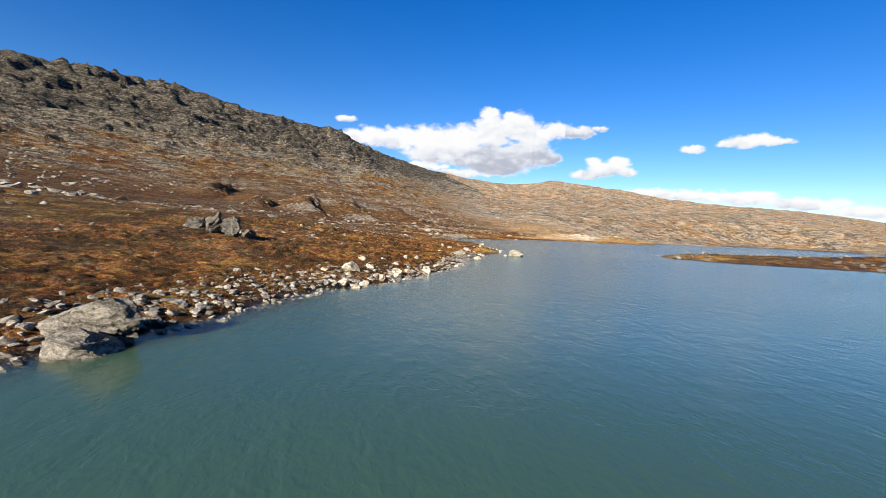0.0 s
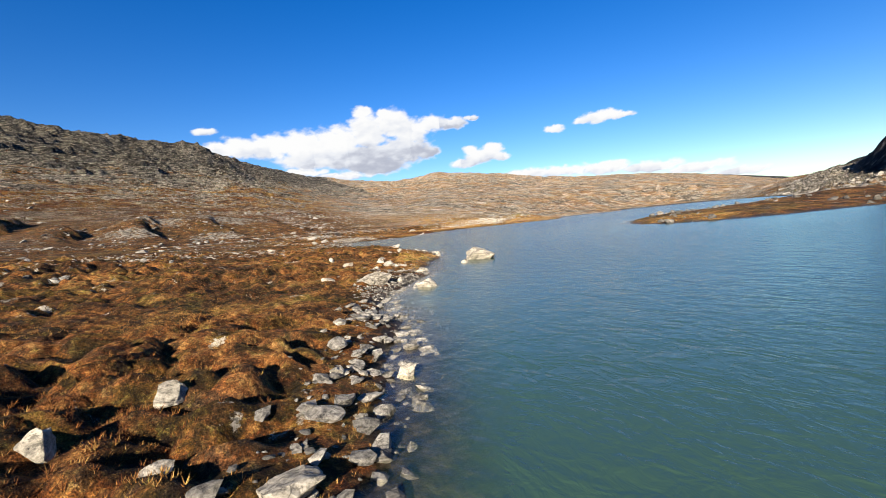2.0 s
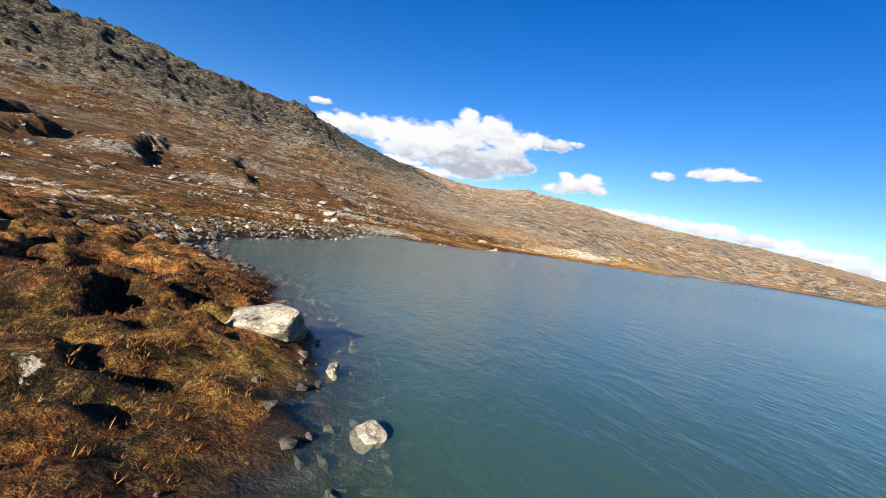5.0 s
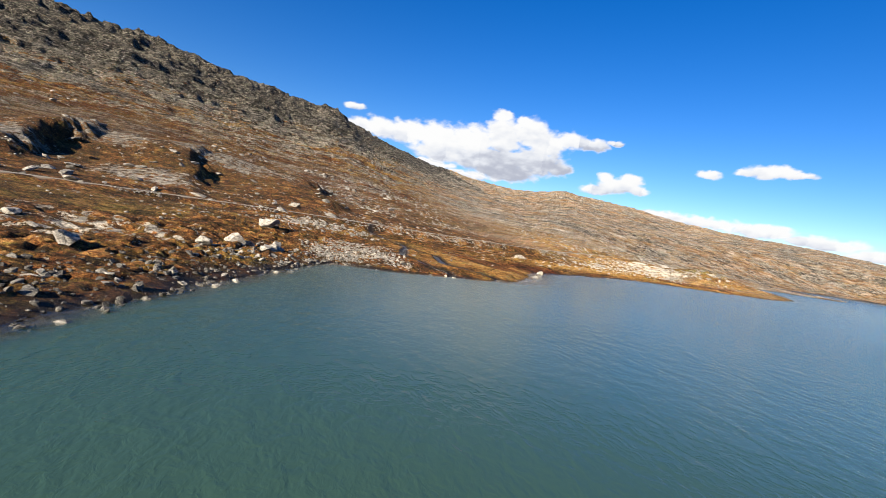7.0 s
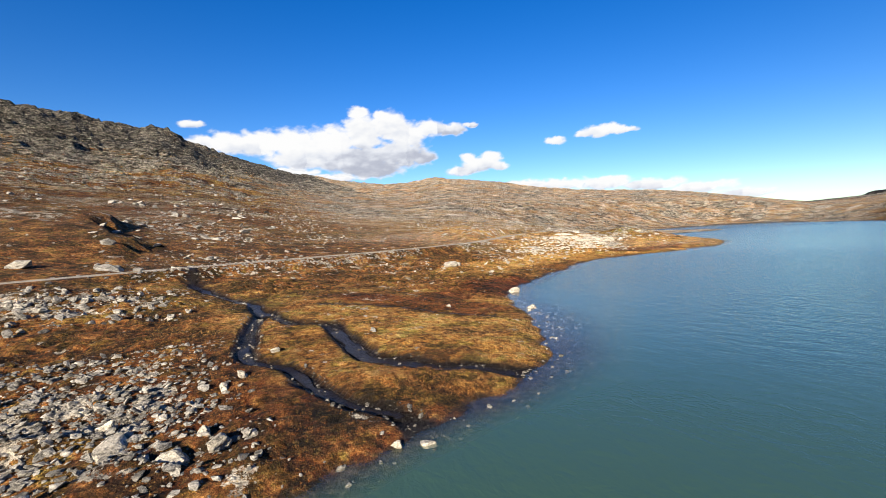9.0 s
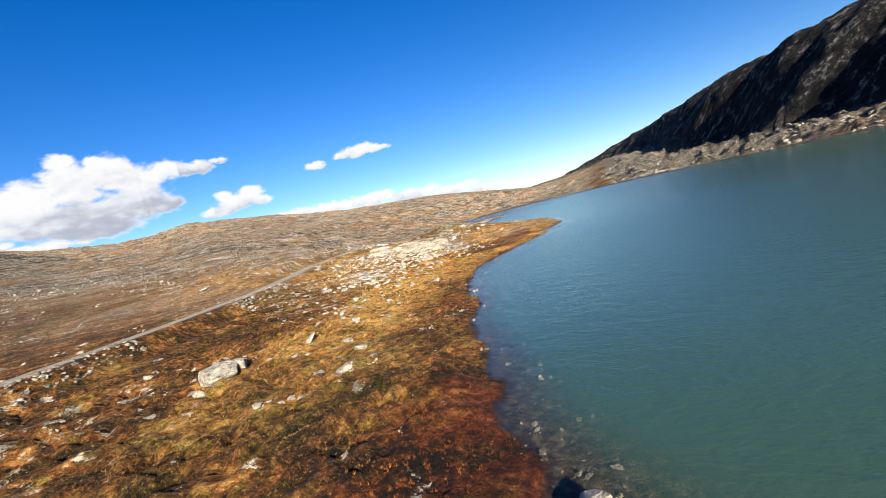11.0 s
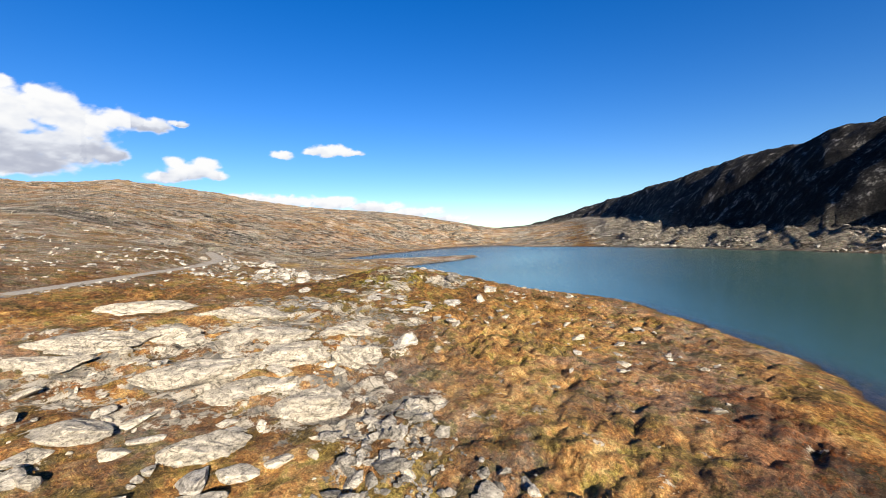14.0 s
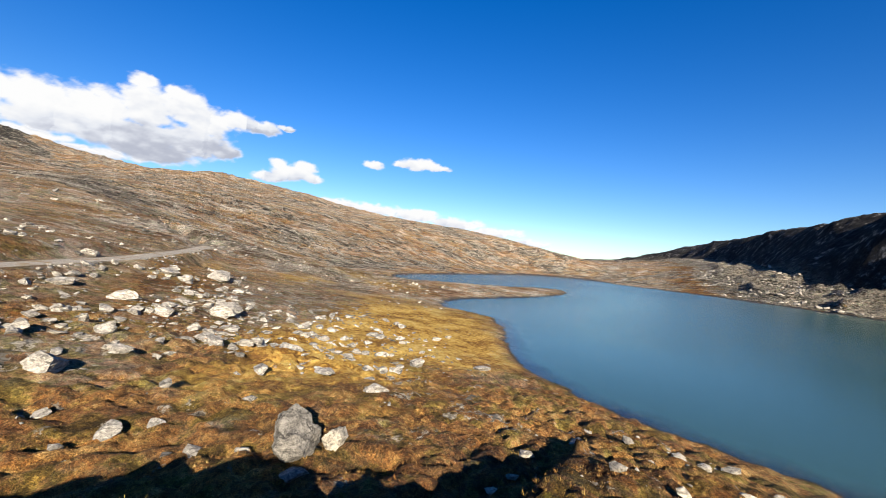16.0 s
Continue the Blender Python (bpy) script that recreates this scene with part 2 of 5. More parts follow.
    z = z + west * step01(r, 300, 600) * 0.38 * 17 * (step01(tread - np.floor(tread), 0.42, 0.62) - (tread - np.floor(tread)))
    if fine:
        bare = rocky(x, y) * step01(dl, 0.5, 2)
        bare = bare * (1 - step01(line_distance(x, y, FLIGHT)[0], 30, 55))
        z = z + bare * (0.7 * ridged(x / 6.5 + 0.4 * y / 6.5, y / 3.6, 4, 29) + 0.22 * ridged(x / 1.9 + 0.3 * y, y / 1.3, 3, 30) - 0.15)
        bog = np.exp(-(((x - 143) / 10) ** 2 + ((y - 288.5) / 5) ** 2))
        near = (1 - 0.8 * bare) * (1 - 0.75 * bog) * (1 - step01(line_distance(x, y, FLIGHT)[0], 26, 50)) * step01(dl, 0.5, 2.6) * (1 - step01(r, 330, 420))
        wx, wy = x + 0.9 * fbm(x / 2.2, y / 2.2, 3, 19), y + 0.9 * fbm(x / 2.2, y / 2.2, 3, 20)
        lumps = (1 - 0.55 * (1 - step01(y, 50, 70)) + 0.4 * step01(y, 82, 98) * (1 - step01(y, 132, 142))) * np.clip(0.84 + 0.8 * fbm(x / 10, y / 10, 2, 23), 0.35, 1.35) * (1 - 0.55 * np.exp(-(((x - 64) / 22) ** 2 + ((y - 240) / 20) ** 2))) * (0.25 + 0.75 * step01(np.minimum(line_distance(x, y, STREAM)[0], line_distance(x, y, BROOK)[0]), 0.8, 3.5))
        z = z + near * lumps * (0.26 * (mounds(wx / 2.3, wy / 1.7, 21) - 0.55) + 0.40 * (mounds(wx / 1.15, wy / 0.95, 24) - 0.5) + 0.30 * np.clip(mounds(wx / 3.3, wy / 3.0, 26) - 0.6, 0, 1) + 0.16 * fbm(x / 0.7, y / 0.7, 2, 25))
    bed = -0.06 - 0.045 * np.clip(-d, 0, 8) - 0.35 * np.clip(-d - 6, 0, 12) + 0.05 * fbm(x / 1.3, y / 1.3, 2, 27)
    z = np.where(d > 0, z + 0.0, np.minimum(bed, -0.02))
    # two winding brooks cut into the turf, and the road on its low bank
    for course, wide, deep in ((STREAM, 0.72, 0.34), (BROOK, 0.6, 0.3), (SEEP, 0.45, 0.15)):
        sd, _ = line_distance(x + 0.5 * vnoise(x / 3.1, y / 3.1, 61), y + 0.5 * vnoise(x / 2.7, y / 2.7, 62), course)
        cut = 1 - step01(sd, wide * 0.75, wide * 1.25)
        z = np.where(d > 0, np.maximum(z - cut * deep, np.minimum(z, 0.03)), z)
    rd, ra = line_distance(x, y, ROAD)
    runs = np.r_[0, np.cumsum(np.hypot(*np.diff(np.array(ROAD, float), axis=0).T))]
    bank = 1 - step01(rd, 2.3, 5.0)
    z = z * (1 - bank) + (np.interp(ra, runs, ROAD_Z) + 0.04 * np.clip(1 - rd, 0, 1)) * bank
    return z, d, rd, ra, q

# ---- materials ----
def material(name):
    m = bpy.data.materials.new(name)
    m.use_nodes = True
    m.node_tree.nodes.clear()
    return m, m.node_tree


class Graph:
    """Short hand for node trees."""

    def __init__(self, tree):
        self.t = tree

    def node(self, kind, **given):
        n = self.t.nodes.new(kind)
        for key, value in given.items():
            if key in n.inputs.keys():
                self.put(n.inputs[key], value)
        return n

    def put(self, socket, value):
        if isinstance(value, bpy.types.NodeSocket):
            self.t.links.new(value, socket)
        elif isinstance(value, (tuple, list)) and len(value) == 3 and socket.type == "RGBA":
            socket.default_value = (*value, 1.0)
        else:
            socket.default_value = value

    def place(self):
        return self.t.nodes.new("ShaderNodeNewGeometry").outputs["Position"]

    def local(self):
        return self.t.nodes.new("ShaderNodeTexCoord").outputs["Object"]

    def noise(self, where, scale, detail=4.0, rough=0.55, distort=0.0):
        n = self.node("ShaderNodeTexNoise", Scale=scale, Detail=detail, Roughness=rough, Distortion=distort)
        self.put(n.inputs["Vector"], where)
        return n.outputs["Fac"]

    def cells(self, where, scale):
        """A random number for each irregular block, and how far from its rim a place lies."""
        n = self.node("ShaderNodeTexVoronoi", Scale=scale)
        rim = self.node("ShaderNodeTexVoronoi", Scale=scale)
        rim.feature = "DISTANCE_TO_EDGE"
        for each in (n, rim):
            self.put(each.inputs["Vector"], where)
        apart = self.t.nodes.new("ShaderNodeSeparateColor")
        self.put(apart.inputs[0], n.outputs["Color"])
        return apart.outputs[0], rim.outputs["Distance"]

    def bend(self, where, scale, amount):
        """A place pushed about by noise, so that blocks and bands lose their even rims."""
        n = self.node("ShaderNodeTexNoise", Scale=scale, Detail=3.0)
        self.put(n.inputs["Vector"], where)
        push = self.t.nodes.new("ShaderNodeVectorMath")
        push.operation = "MULTIPLY_ADD"
        self.put(push.inputs[0], n.outputs["Color"])
        push.inputs[1].default_value = (amount, amount, amount)
        self.put(push.inputs[2], where)
        return push.outputs[0]

    def stretch(self, where, sx, sy, sz, rz=0.0):
        n = self.t.nodes.new("ShaderNodeMapping")
        self.put(n.inputs["Vector"], where)
        n.inputs["Scale"].default_value = (sx, sy, sz)
        n.inputs["Rotation"].default_value = (0, 0, rz)
        return n.outputs["Vector"]

    def math(self, op, a, b=0.0, clamp=False):
        n = self.t.nodes.new("ShaderNodeMath")
        n.operation, n.use_clamp = op, clamp
        self.put(n.inputs[0], a)
        self.put(n.inputs[1], b)
        return n.outputs[0]

    def ramp(self, fac, *stops):
        n = self.t.nodes.new("ShaderNodeValToRGB")
        el = n.color_ramp.elements
        while len(el) < len(stops):
            el.new(0.5)
        for e, (pos, col) in zip(el, stops):
            e.position = pos
            e.color = (*col, 1.0) if isinstance(col, tuple) else (col, col, col, 1.0)
        self.put(n.inputs["Fac"], fac)
        return n.outputs["Color"]

    def span(self, v, lo, hi):
        n = self.t.nodes.new("ShaderNodeMapRange")
        n.interpolation_type = "SMOOTHSTEP"
        self.put(n.inputs[0], v)
        n.inputs[1].default_value, n.inputs[2].default_value = lo, hi
        return n.outputs[0]

    def mix(self, fac, a, b, mode="MIX"):
        n = self.t.nodes.new("ShaderNodeMix")
        n.data_type, n.blend_type = "RGBA", mode
        self.put(n.inputs[0], fac)
        self.put(n.inputs[6], a)
        self.put(n.inputs[7], b)
        return n.outputs[2]

    def attr(self, name):
        n = self.t.nodes.new("ShaderNodeAttribute")
        n.attribute_name = name
        return n.outputs["Fac"]

    def bump(self, height, strength, distance, normal=None):
        n = self.node("ShaderNodeBump", Height=height, Strength=strength, Distance=distance)
        if normal is not None:
            self.put(n.inputs["Normal"], normal)
        return n.outputs["Normal"]

    def done(self, color, rough, normal=None, **more):
        p = self.node("ShaderNodeBsdfPrincipled", Roughness=rough)
        self.put(p.inputs["Base Color"], color)
        if normal is not None:
            self.put(p.inputs["Normal"], normal)
        for key, value in more.items():
            self.put(p.inputs[key.replace("_", " ")], value)
        out = self.t.nodes.new("ShaderNodeOutputMaterial")
        self.t.links.new(p.outputs[0], out.inputs["Surface"])
        return p


def ground_material():
    m, t = material("autumn_moor")
    g = Graph(t)
    p = g.place()
    large, mid = g.noise(p, 0.035, 5, 0.6), g.noise(p, 0.26, 6, 0.66)
    small, grain = g.noise(p, 2.1, 6, 0.72), g.noise(p, 11.0, 4, 0.75)
    both = g.math("ADD", g.math("MULTIPLY", mid, 0.5), g.math("MULTIPLY", small, 0.5))
    heath = g.ramp(both, (0.43, (0.008, 0.005, 0.003)), (0.48, (0.044, 0.020, 0.007)), (0.52, (0.165, 0.055, 0.012)), (0.56, (0.31, 0.130, 0.029)), (0.61, (0.50, 0.295, 0.095)))
    olive = g.ramp(both, (0.43, (0.008, 0.007, 0.003)), (0.485, (0.056, 0.035, 0.009)), (0.53, (0.155, 0.088, 0.016)), (0.60, (0.36, 0.225, 0.055)))
    col = g.mix(g.span(large, 0.50, 0.62), heath, olive)
    rust = g.ramp(both, (0.42, (0.012, 0.004, 0.003)), (0.49, (0.072, 0.017, 0.006)), (0.55, (0.15, 0.038, 0.010)), (0.61, (0.27, 0.100, 0.028)))
    col = g.mix(g.math("MULTIPLY", g.attr("rust"), g.span(mid, 0.34, 0.5)), col, rust)
    straw = g.ramp(both, (0.42, (0.11, 0.055, 0.014)), (0.48, (0.42, 0.200, 0.040)), (0.54, (0.65, 0.385, 0.088)), (0.61, (0.74, 0.52, 0.19)))
    col = g.mix(g.attr("straw"), col, straw)
    # dark heath tone, with the western hill's shade put into its colour
    shade_heath = g.ramp(both, (0.43, (0.008, 0.005, 0.003)), (0.49, (0.042, 0.017, 0.006)), (0.55, (0.13, 0.050, 0.013)), (0.62, (0.28, 0.145, 0.045)))
    col = g.mix(g.attr("shade_heath"), col, shade_heath)
    # mound tops mixed towards a paler tone than the creases, by mound height
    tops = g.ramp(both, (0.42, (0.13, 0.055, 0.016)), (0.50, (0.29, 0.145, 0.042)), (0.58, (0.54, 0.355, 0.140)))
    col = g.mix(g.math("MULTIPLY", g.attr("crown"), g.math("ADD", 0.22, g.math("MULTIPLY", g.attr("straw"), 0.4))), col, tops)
    moss = g.ramp(g.noise(p, 1.3, 8, 0.75), (0.41, (0.03, 0.018, 0.006)), (0.47, (0.12, 0.095, 0.014)), (0.53, (0.28, 0.235, 0.03)), (0.60, (0.44, 0.36, 0.10)))
    col = g.mix(g.math("MULTIPLY", g.attr("moss"), g.span(g.noise(p, 0.55, 5, 0.7), 0.42, 0.54)), col, moss)
    flecks = g.span(g.noise(g.stretch(p, 1.0, 0.6, 1.0, 0.5), 6.5, 6, 0.8), 0.53, 0.62)
    col = g.mix(g.math("MULTIPLY", flecks, g.math("SUBTRACT", 0.34, g.math("MULTIPLY", g.attr("rust"), 0.32))), col, (0.55, 0.36, 0.12))
    # the hill: drifts of rust heath, brown bilberry, ochre grass and near-black patches, metres across
    drift = g.noise(g.stretch(p, 0.05, 0.05, 0.12, 0.3), 1.0, 10, 0.78)
    hill = g.ramp(drift, (0.38, (0.014, 0.008, 0.004)), (0.43, (0.11, 0.042, 0.014)), (0.47, (0.34, 0.122, 0.024)), (0.51, (0.26, 0.145, 0.032)), (0.55, (0.56, 0.315, 0.080)), (0.61, (0.66, 0.48, 0.22)))
    hill = g.mix(g.math("MULTIPLY", g.attr("shade_heath"), 0.3), hill, g.mix(1.0, hill, (0.60, 0.50, 0.44), "MULTIPLY"))
    col = g.mix(g.math("MULTIPLY", g.attr("far"), 0.85), col, hill)
    # the far slopes: pale grass and thin bands of bare rock between the heath
    seam = g.noise(g.bend(g.stretch(p, 0.054, 0.054, 0.42, 0.2), 0.7, 0.7), 1.0, 10, 0.84)
    pale = g.ramp(seam, (0.35, (0.06, 0.028, 0.014)), (0.41, (0.28, 0.145, 0.072)), (0.45, (0.50, 0.325, 0.19)), (0.49, (0.66, 0.50, 0.36)), (0.53, (0.84, 0.76, 0.66)))
    sweep = g.noise(g.stretch(p, 0.004, 0.004, 0.03, 0.2), 1.0, 6, 0.6)
    pale = g.mix(g.span(sweep, 0.44, 0.62), pale, g.mix(1.0, pale, (0.95, 0.80, 0.68), "MULTIPLY"))
    col = g.mix(g.math("MULTIPLY", g.attr("tan"), 0.9), col, pale)
    bands = g.noise(g.stretch(p, 0.016, 0.022, 0.11, 0.2), 1.0, 12, 0.76)
    speck = g.noise(p, 0.33, 9, 0.8)
    bare = g.math("ADD", g.math("MULTIPLY", bands, 0.5), g.math("MULTIPLY", speck, 0.5))
    bare = g.math("ADD", g.math("ADD", bare, 0.012), g.math("MULTIPLY", g.attr("rock"), 0.12))
    bare = g.math("ADD", bare, g.math("MULTIPLY", g.attr("high"), 0.10))
    # broken rock: tilted blocks two sizes over, each its own grey, with black clefts between
    tilted = g.bend(g.stretch(p, 0.16, 0.16, 0.55, 0.5), 0.8, 0.7)
    block, rim = g.cells(tilted, 1.0)
    chip, chip_rim = g.cells(g.bend(p, 0.5, 1.5), 0.62)
    shards = g.math("ADD", g.math("MULTIPLY", block, 0.42), g.math("ADD", g.math("MULTIPLY", chip, 0.30), g.math("MULTIPLY", g.noise(p, 0.5, 9, 0.82), 0.28)))
    stone = g.ramp(shards, (0.20, (0.030, 0.026, 0.022)), (0.36, (0.17, 0.145, 0.118)), (0.52, (0.44, 0.39, 0.325)), (0.70, (0.76, 0.70, 0.61)))
    # dark lichened rock of the upper hill, some of its shade in the colour
    dark = g.ramp(shards, (0.20, (0.012, 0.012, 0.012)), (0.42, (0.050, 0.045, 0.040)), (0.60, (0.15, 0.135, 0.118)), (0.80, (0.46, 0.425, 0.375)))
    stone = g.mix(g.math("MULTIPLY", g.attr("high"), 0.92), stone, dark)
    cleft = g.math("MULTIPLY", g.ramp(rim, (0.0, 0.12), (0.07, 1.0)), g.ramp(chip_rim, (0.0, 0.4), (0.09, 1.0)))
    stone = g.mix(0.9, stone, cleft, "MULTIPLY")
    col = g.mix(g.math("MULTIPLY", g.span(bare, 0.512, 0.532), g.attr("far")), col, stone)
    near_stone = g.ramp(g.noise(p, 1.5, 10, 0.8), (0.38, (0.022, 0.020, 0.018)), (0.43, (0.20, 0.17, 0.13)), (0.50, (0.48, 0.42, 0.33)), (0.58, (0.68, 0.61, 0.50)))
    near_stone = g.mix(0.75, near_stone, g.ramp(chip_rim, (0.0, 0.12), (0.035, 1.0)), "MULTIPLY")
    lichen = g.span(g.noise(p, 0.75, 8, 0.74), 0.49, 0.56)
    near_stone = g.mix(g.math("MULTIPLY", lichen, 0.8), near_stone, g.ramp(grain, (0.4, (0.02, 0.02, 0.019)), (0.6, (0.11, 0.105, 0.098))))
    near_stone = g.mix(g.math("MULTIPLY", g.attr("shade_heath"), 0.85), near_stone, g.mix(1.0, near_stone, (0.33, 0.32, 0.31), "MULTIPLY"))
    patchy = g.math("ADD", g.math("MULTIPLY", g.attr("rock"), 0.56), g.math("MULTIPLY", g.math("SUBTRACT", g.noise(p, 0.55, 9, 0.74), 0.5), 3.4))
    col = g.mix(g.math("SUBTRACT", 0.7, g.math("MULTIPLY", g.attr("tan"), 0.4)), col, g.ramp(grain, (0.40, 0.28), (0.54, 1.0)), "MULTIPLY")
    blotch = g.ramp(g.noise(p, 2.6, 6, 0.76), (0.43, 0.20), (0.51, 1.0))
    col = g.mix(g.math("SUBTRACT", 0.6, g.math("MULTIPLY", g.attr("tan"), 0.45)), col, blotch, "MULTIPLY")
    patches = g.ramp(g.noise(g.bend(p, 0.6, 0.8), 0.62, 6, 0.7), (0.38, (0.42, 0.50, 0.30)), (0.44, (0.72, 0.86, 0.55)), (0.49, (1.0, 1.0, 1.0)), (0.545, (0.92, 0.68, 0.54)), (0.60, (1.25, 1.22, 1.12)))
    col = g.mix(g.math("SUBTRACT", 0.9, g.math("MULTIPLY", g.attr("tan"), 0.5)), col, patches, "MULTIPLY")
    fibre = g.noise(g.bend(p, 3.0, 0.25), 34.0, 3, 0.7)
    col = g.mix(0.85, col, g.ramp(fibre, (0.38, 0.32), (0.52, 1.0), (0.64, 1.7)), "MULTIPLY")
    gold = g.ramp(both, (0.42, (0.22, 0.10, 0.02)), (0.48, (0.54, 0.30, 0.060)), (0.54, (0.72, 0.47, 0.115)), (0.61, (0.80, 0.60, 0.22)))
    col = g.mix(g.attr("gold"), col, gold)
    col = g.mix(g.span(patchy, 0.40, 0.47), col, near_stone)
    # mountain rock tinted near-black, so its colour carries the face's shade too
    shaded_cliff = g.ramp(g.noise(g.bend(g.stretch(p, 1.0, 1.0, 0.45), 0.08, 6.0), 0.12, 12, 0.8), (0.43, (0.007, 0.007, 0.008)), (0.50, (0.030, 0.028, 0.027)), (0.56, (0.075, 0.07, 0.065)), (0.60, (0.46, 0.43, 0.385)))
    shaded_cliff = g.mix(0.8, shaded_cliff, cleft, "MULTIPLY")
    col = g.mix(g.attr("crag"), col, shaded_cliff)
    mud = g.ramp(grain, (0.3, (0.004, 0.003, 0.003)), (0.6, (0.012, 0.009, 0.007)), (0.8, (0.05, 0.04, 0.03)))
    col = g.mix(g.attr("wet"), col, mud)
    bed = g.ramp(g.noise(p, 3.0, 5, 0.75), (0.40, (0.014, 0.011, 0.008)), (0.50, (0.040, 0.031, 0.022)), (0.60, (0.11, 0.088, 0.064)))
    col = g.mix(g.attr("bed"), col, bed)
    gravel = g.ramp(g.noise(p, 12, 4, 0.8), (0.3, (0.20, 0.18, 0.15)), (0.6, (0.33, 0.295, 0.24)), (0.8, (0.47, 0.43, 0.35)))
    col = g.mix(g.attr("road"), col, gravel)
    rough = g.math("SUBTRACT", 0.95, g.math("MULTIPLY", g.attr("wet"), 0.62))
    n = g.bump(g.math("ADD", small, g.math("MULTIPLY", grain, 0.5)), 1.0, 0.34)
    relief = g.math("ADD", g.math("MULTIPLY", block, 4.0), g.math("ADD", g.math("MULTIPLY", bands, 5.0), g.math("MULTIPLY", speck, 8.0)))
    n = g.bump(g.math("MULTIPLY", relief, g.attr("far")), 1.0, 1.0, n)
    g.done(col, rough, n, Specular_IOR_Level=0.15)
    return m


def gravel_material():
    m, t = material("road_gravel")
    g = Graph(t)
    p = g.place()
    fine, worn = g.noise(p, 14.0, 5, 0.8), g.noise(p, 0.6, 4, 0.6)
    col = g.ramp(fine, (0.36, (0.12, 0.105, 0.085)), (0.5, (0.28, 0.25, 0.205)), (0.64, (0.43, 0.39, 0.325)))
    col = g.mix(g.span(worn, 0.52, 0.66), col, (0.20, 0.135, 0.06))
    g.done(col, 0.95, g.bump(fine, 1.0, 0.05), Specular_IOR_Level=0.15)
    return m


def water_material():
    m, t = material("glacial_lake_water")
    g = Graph(t)
    p = g.place()
    wind = g.bend(g.stretch(p, 1.0, 0.6, 1.0, 0.55), 0.9, 0.25)
    calm = g.span(g.noise(p, 0.012, 3, 0.5), 0.35, 0.62)
    ripples = g.noise(wind, 3.4, 3, 0.6, 0.5)
    swell = g.noise(g.bend(g.stretch(p, 0.9, 0.52, 1.0, 0.5), 0.9, 0.3), 1.0, 3, 0.6, 0.5)
    h = g.math("ADD", g.math("MULTIPLY", ripples, 0.42), swell)
    apart = t.nodes.new("ShaderNodeSeparateXYZ")
    g.put(apart.inputs[0], p)
    lull = g.math("SUBTRACT", 1.0, g.math("MULTIPLY", g.span(apart.outputs["Y"], 175, 300), 0.42))  # the wind drops under the northern shore
    lull = g.math("ADD", lull, g.math("MULTIPLY", g.span(apart.outputs["Y"], 372, 400), 1.6))  # and freshens on the tarn beyond
    amount = g.math("MULTIPLY", lull, g.math("ADD", 0.25, g.math("MULTIPLY", calm, 0.75)))
    n = g.bump(g.math("MULTIPLY", h, amount), 1.0, 0.105)
    tone = g.noise(p, 0.02, 3, 0.5)
    milk = g.mix(tone, (0.027, 0.060, 0.043), (0.034, 0.070, 0.050))
    body = g.node("ShaderNodeBsdfPrincipled", Roughness=0.2)
    g.put(body.inputs["Base Color"], milk)
    body.inputs["IOR"].default_value = 1.333
    g.put(body.inputs["Normal"], n)
    clear = g.t.nodes.new("ShaderNodeBsdfTransparent")
    clear.inputs["Color"].default_value = (0.92, 0.90, 0.80, 1)
    gloss = g.node("ShaderNodeBsdfGlossy", Roughness=0.13)
    g.put(gloss.inputs["Normal"], n)
    fres = g.node("ShaderNodeFresnel", IOR=1.333)
    g.put(fres.inputs["Normal"], n)
    thin = t.nodes.new("ShaderNodeMixShader")
    g.put(thin.inputs[0], fres.outputs[0])
    t.links.new(clear.outputs[0], thin.inputs[1])
    t.links.new(gloss.outputs[0], thin.inputs[2])
    mixed = t.nodes.new("ShaderNodeMixShader")
    g.put(mixed.inputs[0], g.attr("murk"))
    t.links.new(thin.outputs[0], mixed.inputs[1])
    t.links.new(body.outputs[0], mixed.inputs[2])
    out = t.nodes.new("ShaderNodeOutputMaterial")
    t.links.new(mixed.outputs[0], out.inputs["Surface"])
    return m


def rock_material(name, dark, mid, light, lichen, dullest=0.36):
    """Layered gneiss: bands, dark cracks along and across them, blots of lichen, darker where the grain dips."""
    m, t = material(name)
    g = Graph(t)
    p = g.place()
    each = t.nodes.new("ShaderNodeNewGeometry").outputs["Random Per Island"]
    bent = g.bend(p, 1.1, 0.5)
    veins = g.noise(g.stretch(bent, 1.0, 1.0, 3.4, 0.3), 1.7, 9, 0.74, 0.4)
    fine = g.noise(p, 11.0, 7, 0.78)
    col = g.ramp(g.math("ADD", g.math("MULTIPLY", veins, 0.6), g.math("MULTIPLY", fine, 0.4)), (0.39, dark), (0.47, mid), (0.58, light))
    spots = g.span(g.noise(p, 5.2, 8, 0.82, 0.5), 0.53, 0.60)
    col = g.mix(g.math("MULTIPLY", spots, 0.8), col, lichen)
    _, rim = g.cells(g.stretch(bent, 0.9, 0.55, 2.3, 0.8), 1.35)
    crack = g.ramp(rim, (0.0, 0.10), (0.035, 1.0))
    broken = g.span(g.noise(p, 0.9, 3, 0.6), 0.50, 0.62)
    col = g.mix(g.math("MULTIPLY", broken, 0.9), col, crack, "MULTIPLY")
    col = g.mix(1.0, col, g.ramp(each, (0.0, dullest), (1.0, 1.0)), "MULTIPLY")
    h = g.math("ADD", g.math("MULTIPLY", veins, 0.7), g.math("ADD", g.math("MULTIPLY", fine, 0.35), g.math("MULTIPLY", g.math("MULTIPLY", crack, broken), 0.12)))
    n = g.bump(h, 1.0, 0.2)
    g.done(col, 0.9, n, Specular_IOR_Level=0.25)
    return m


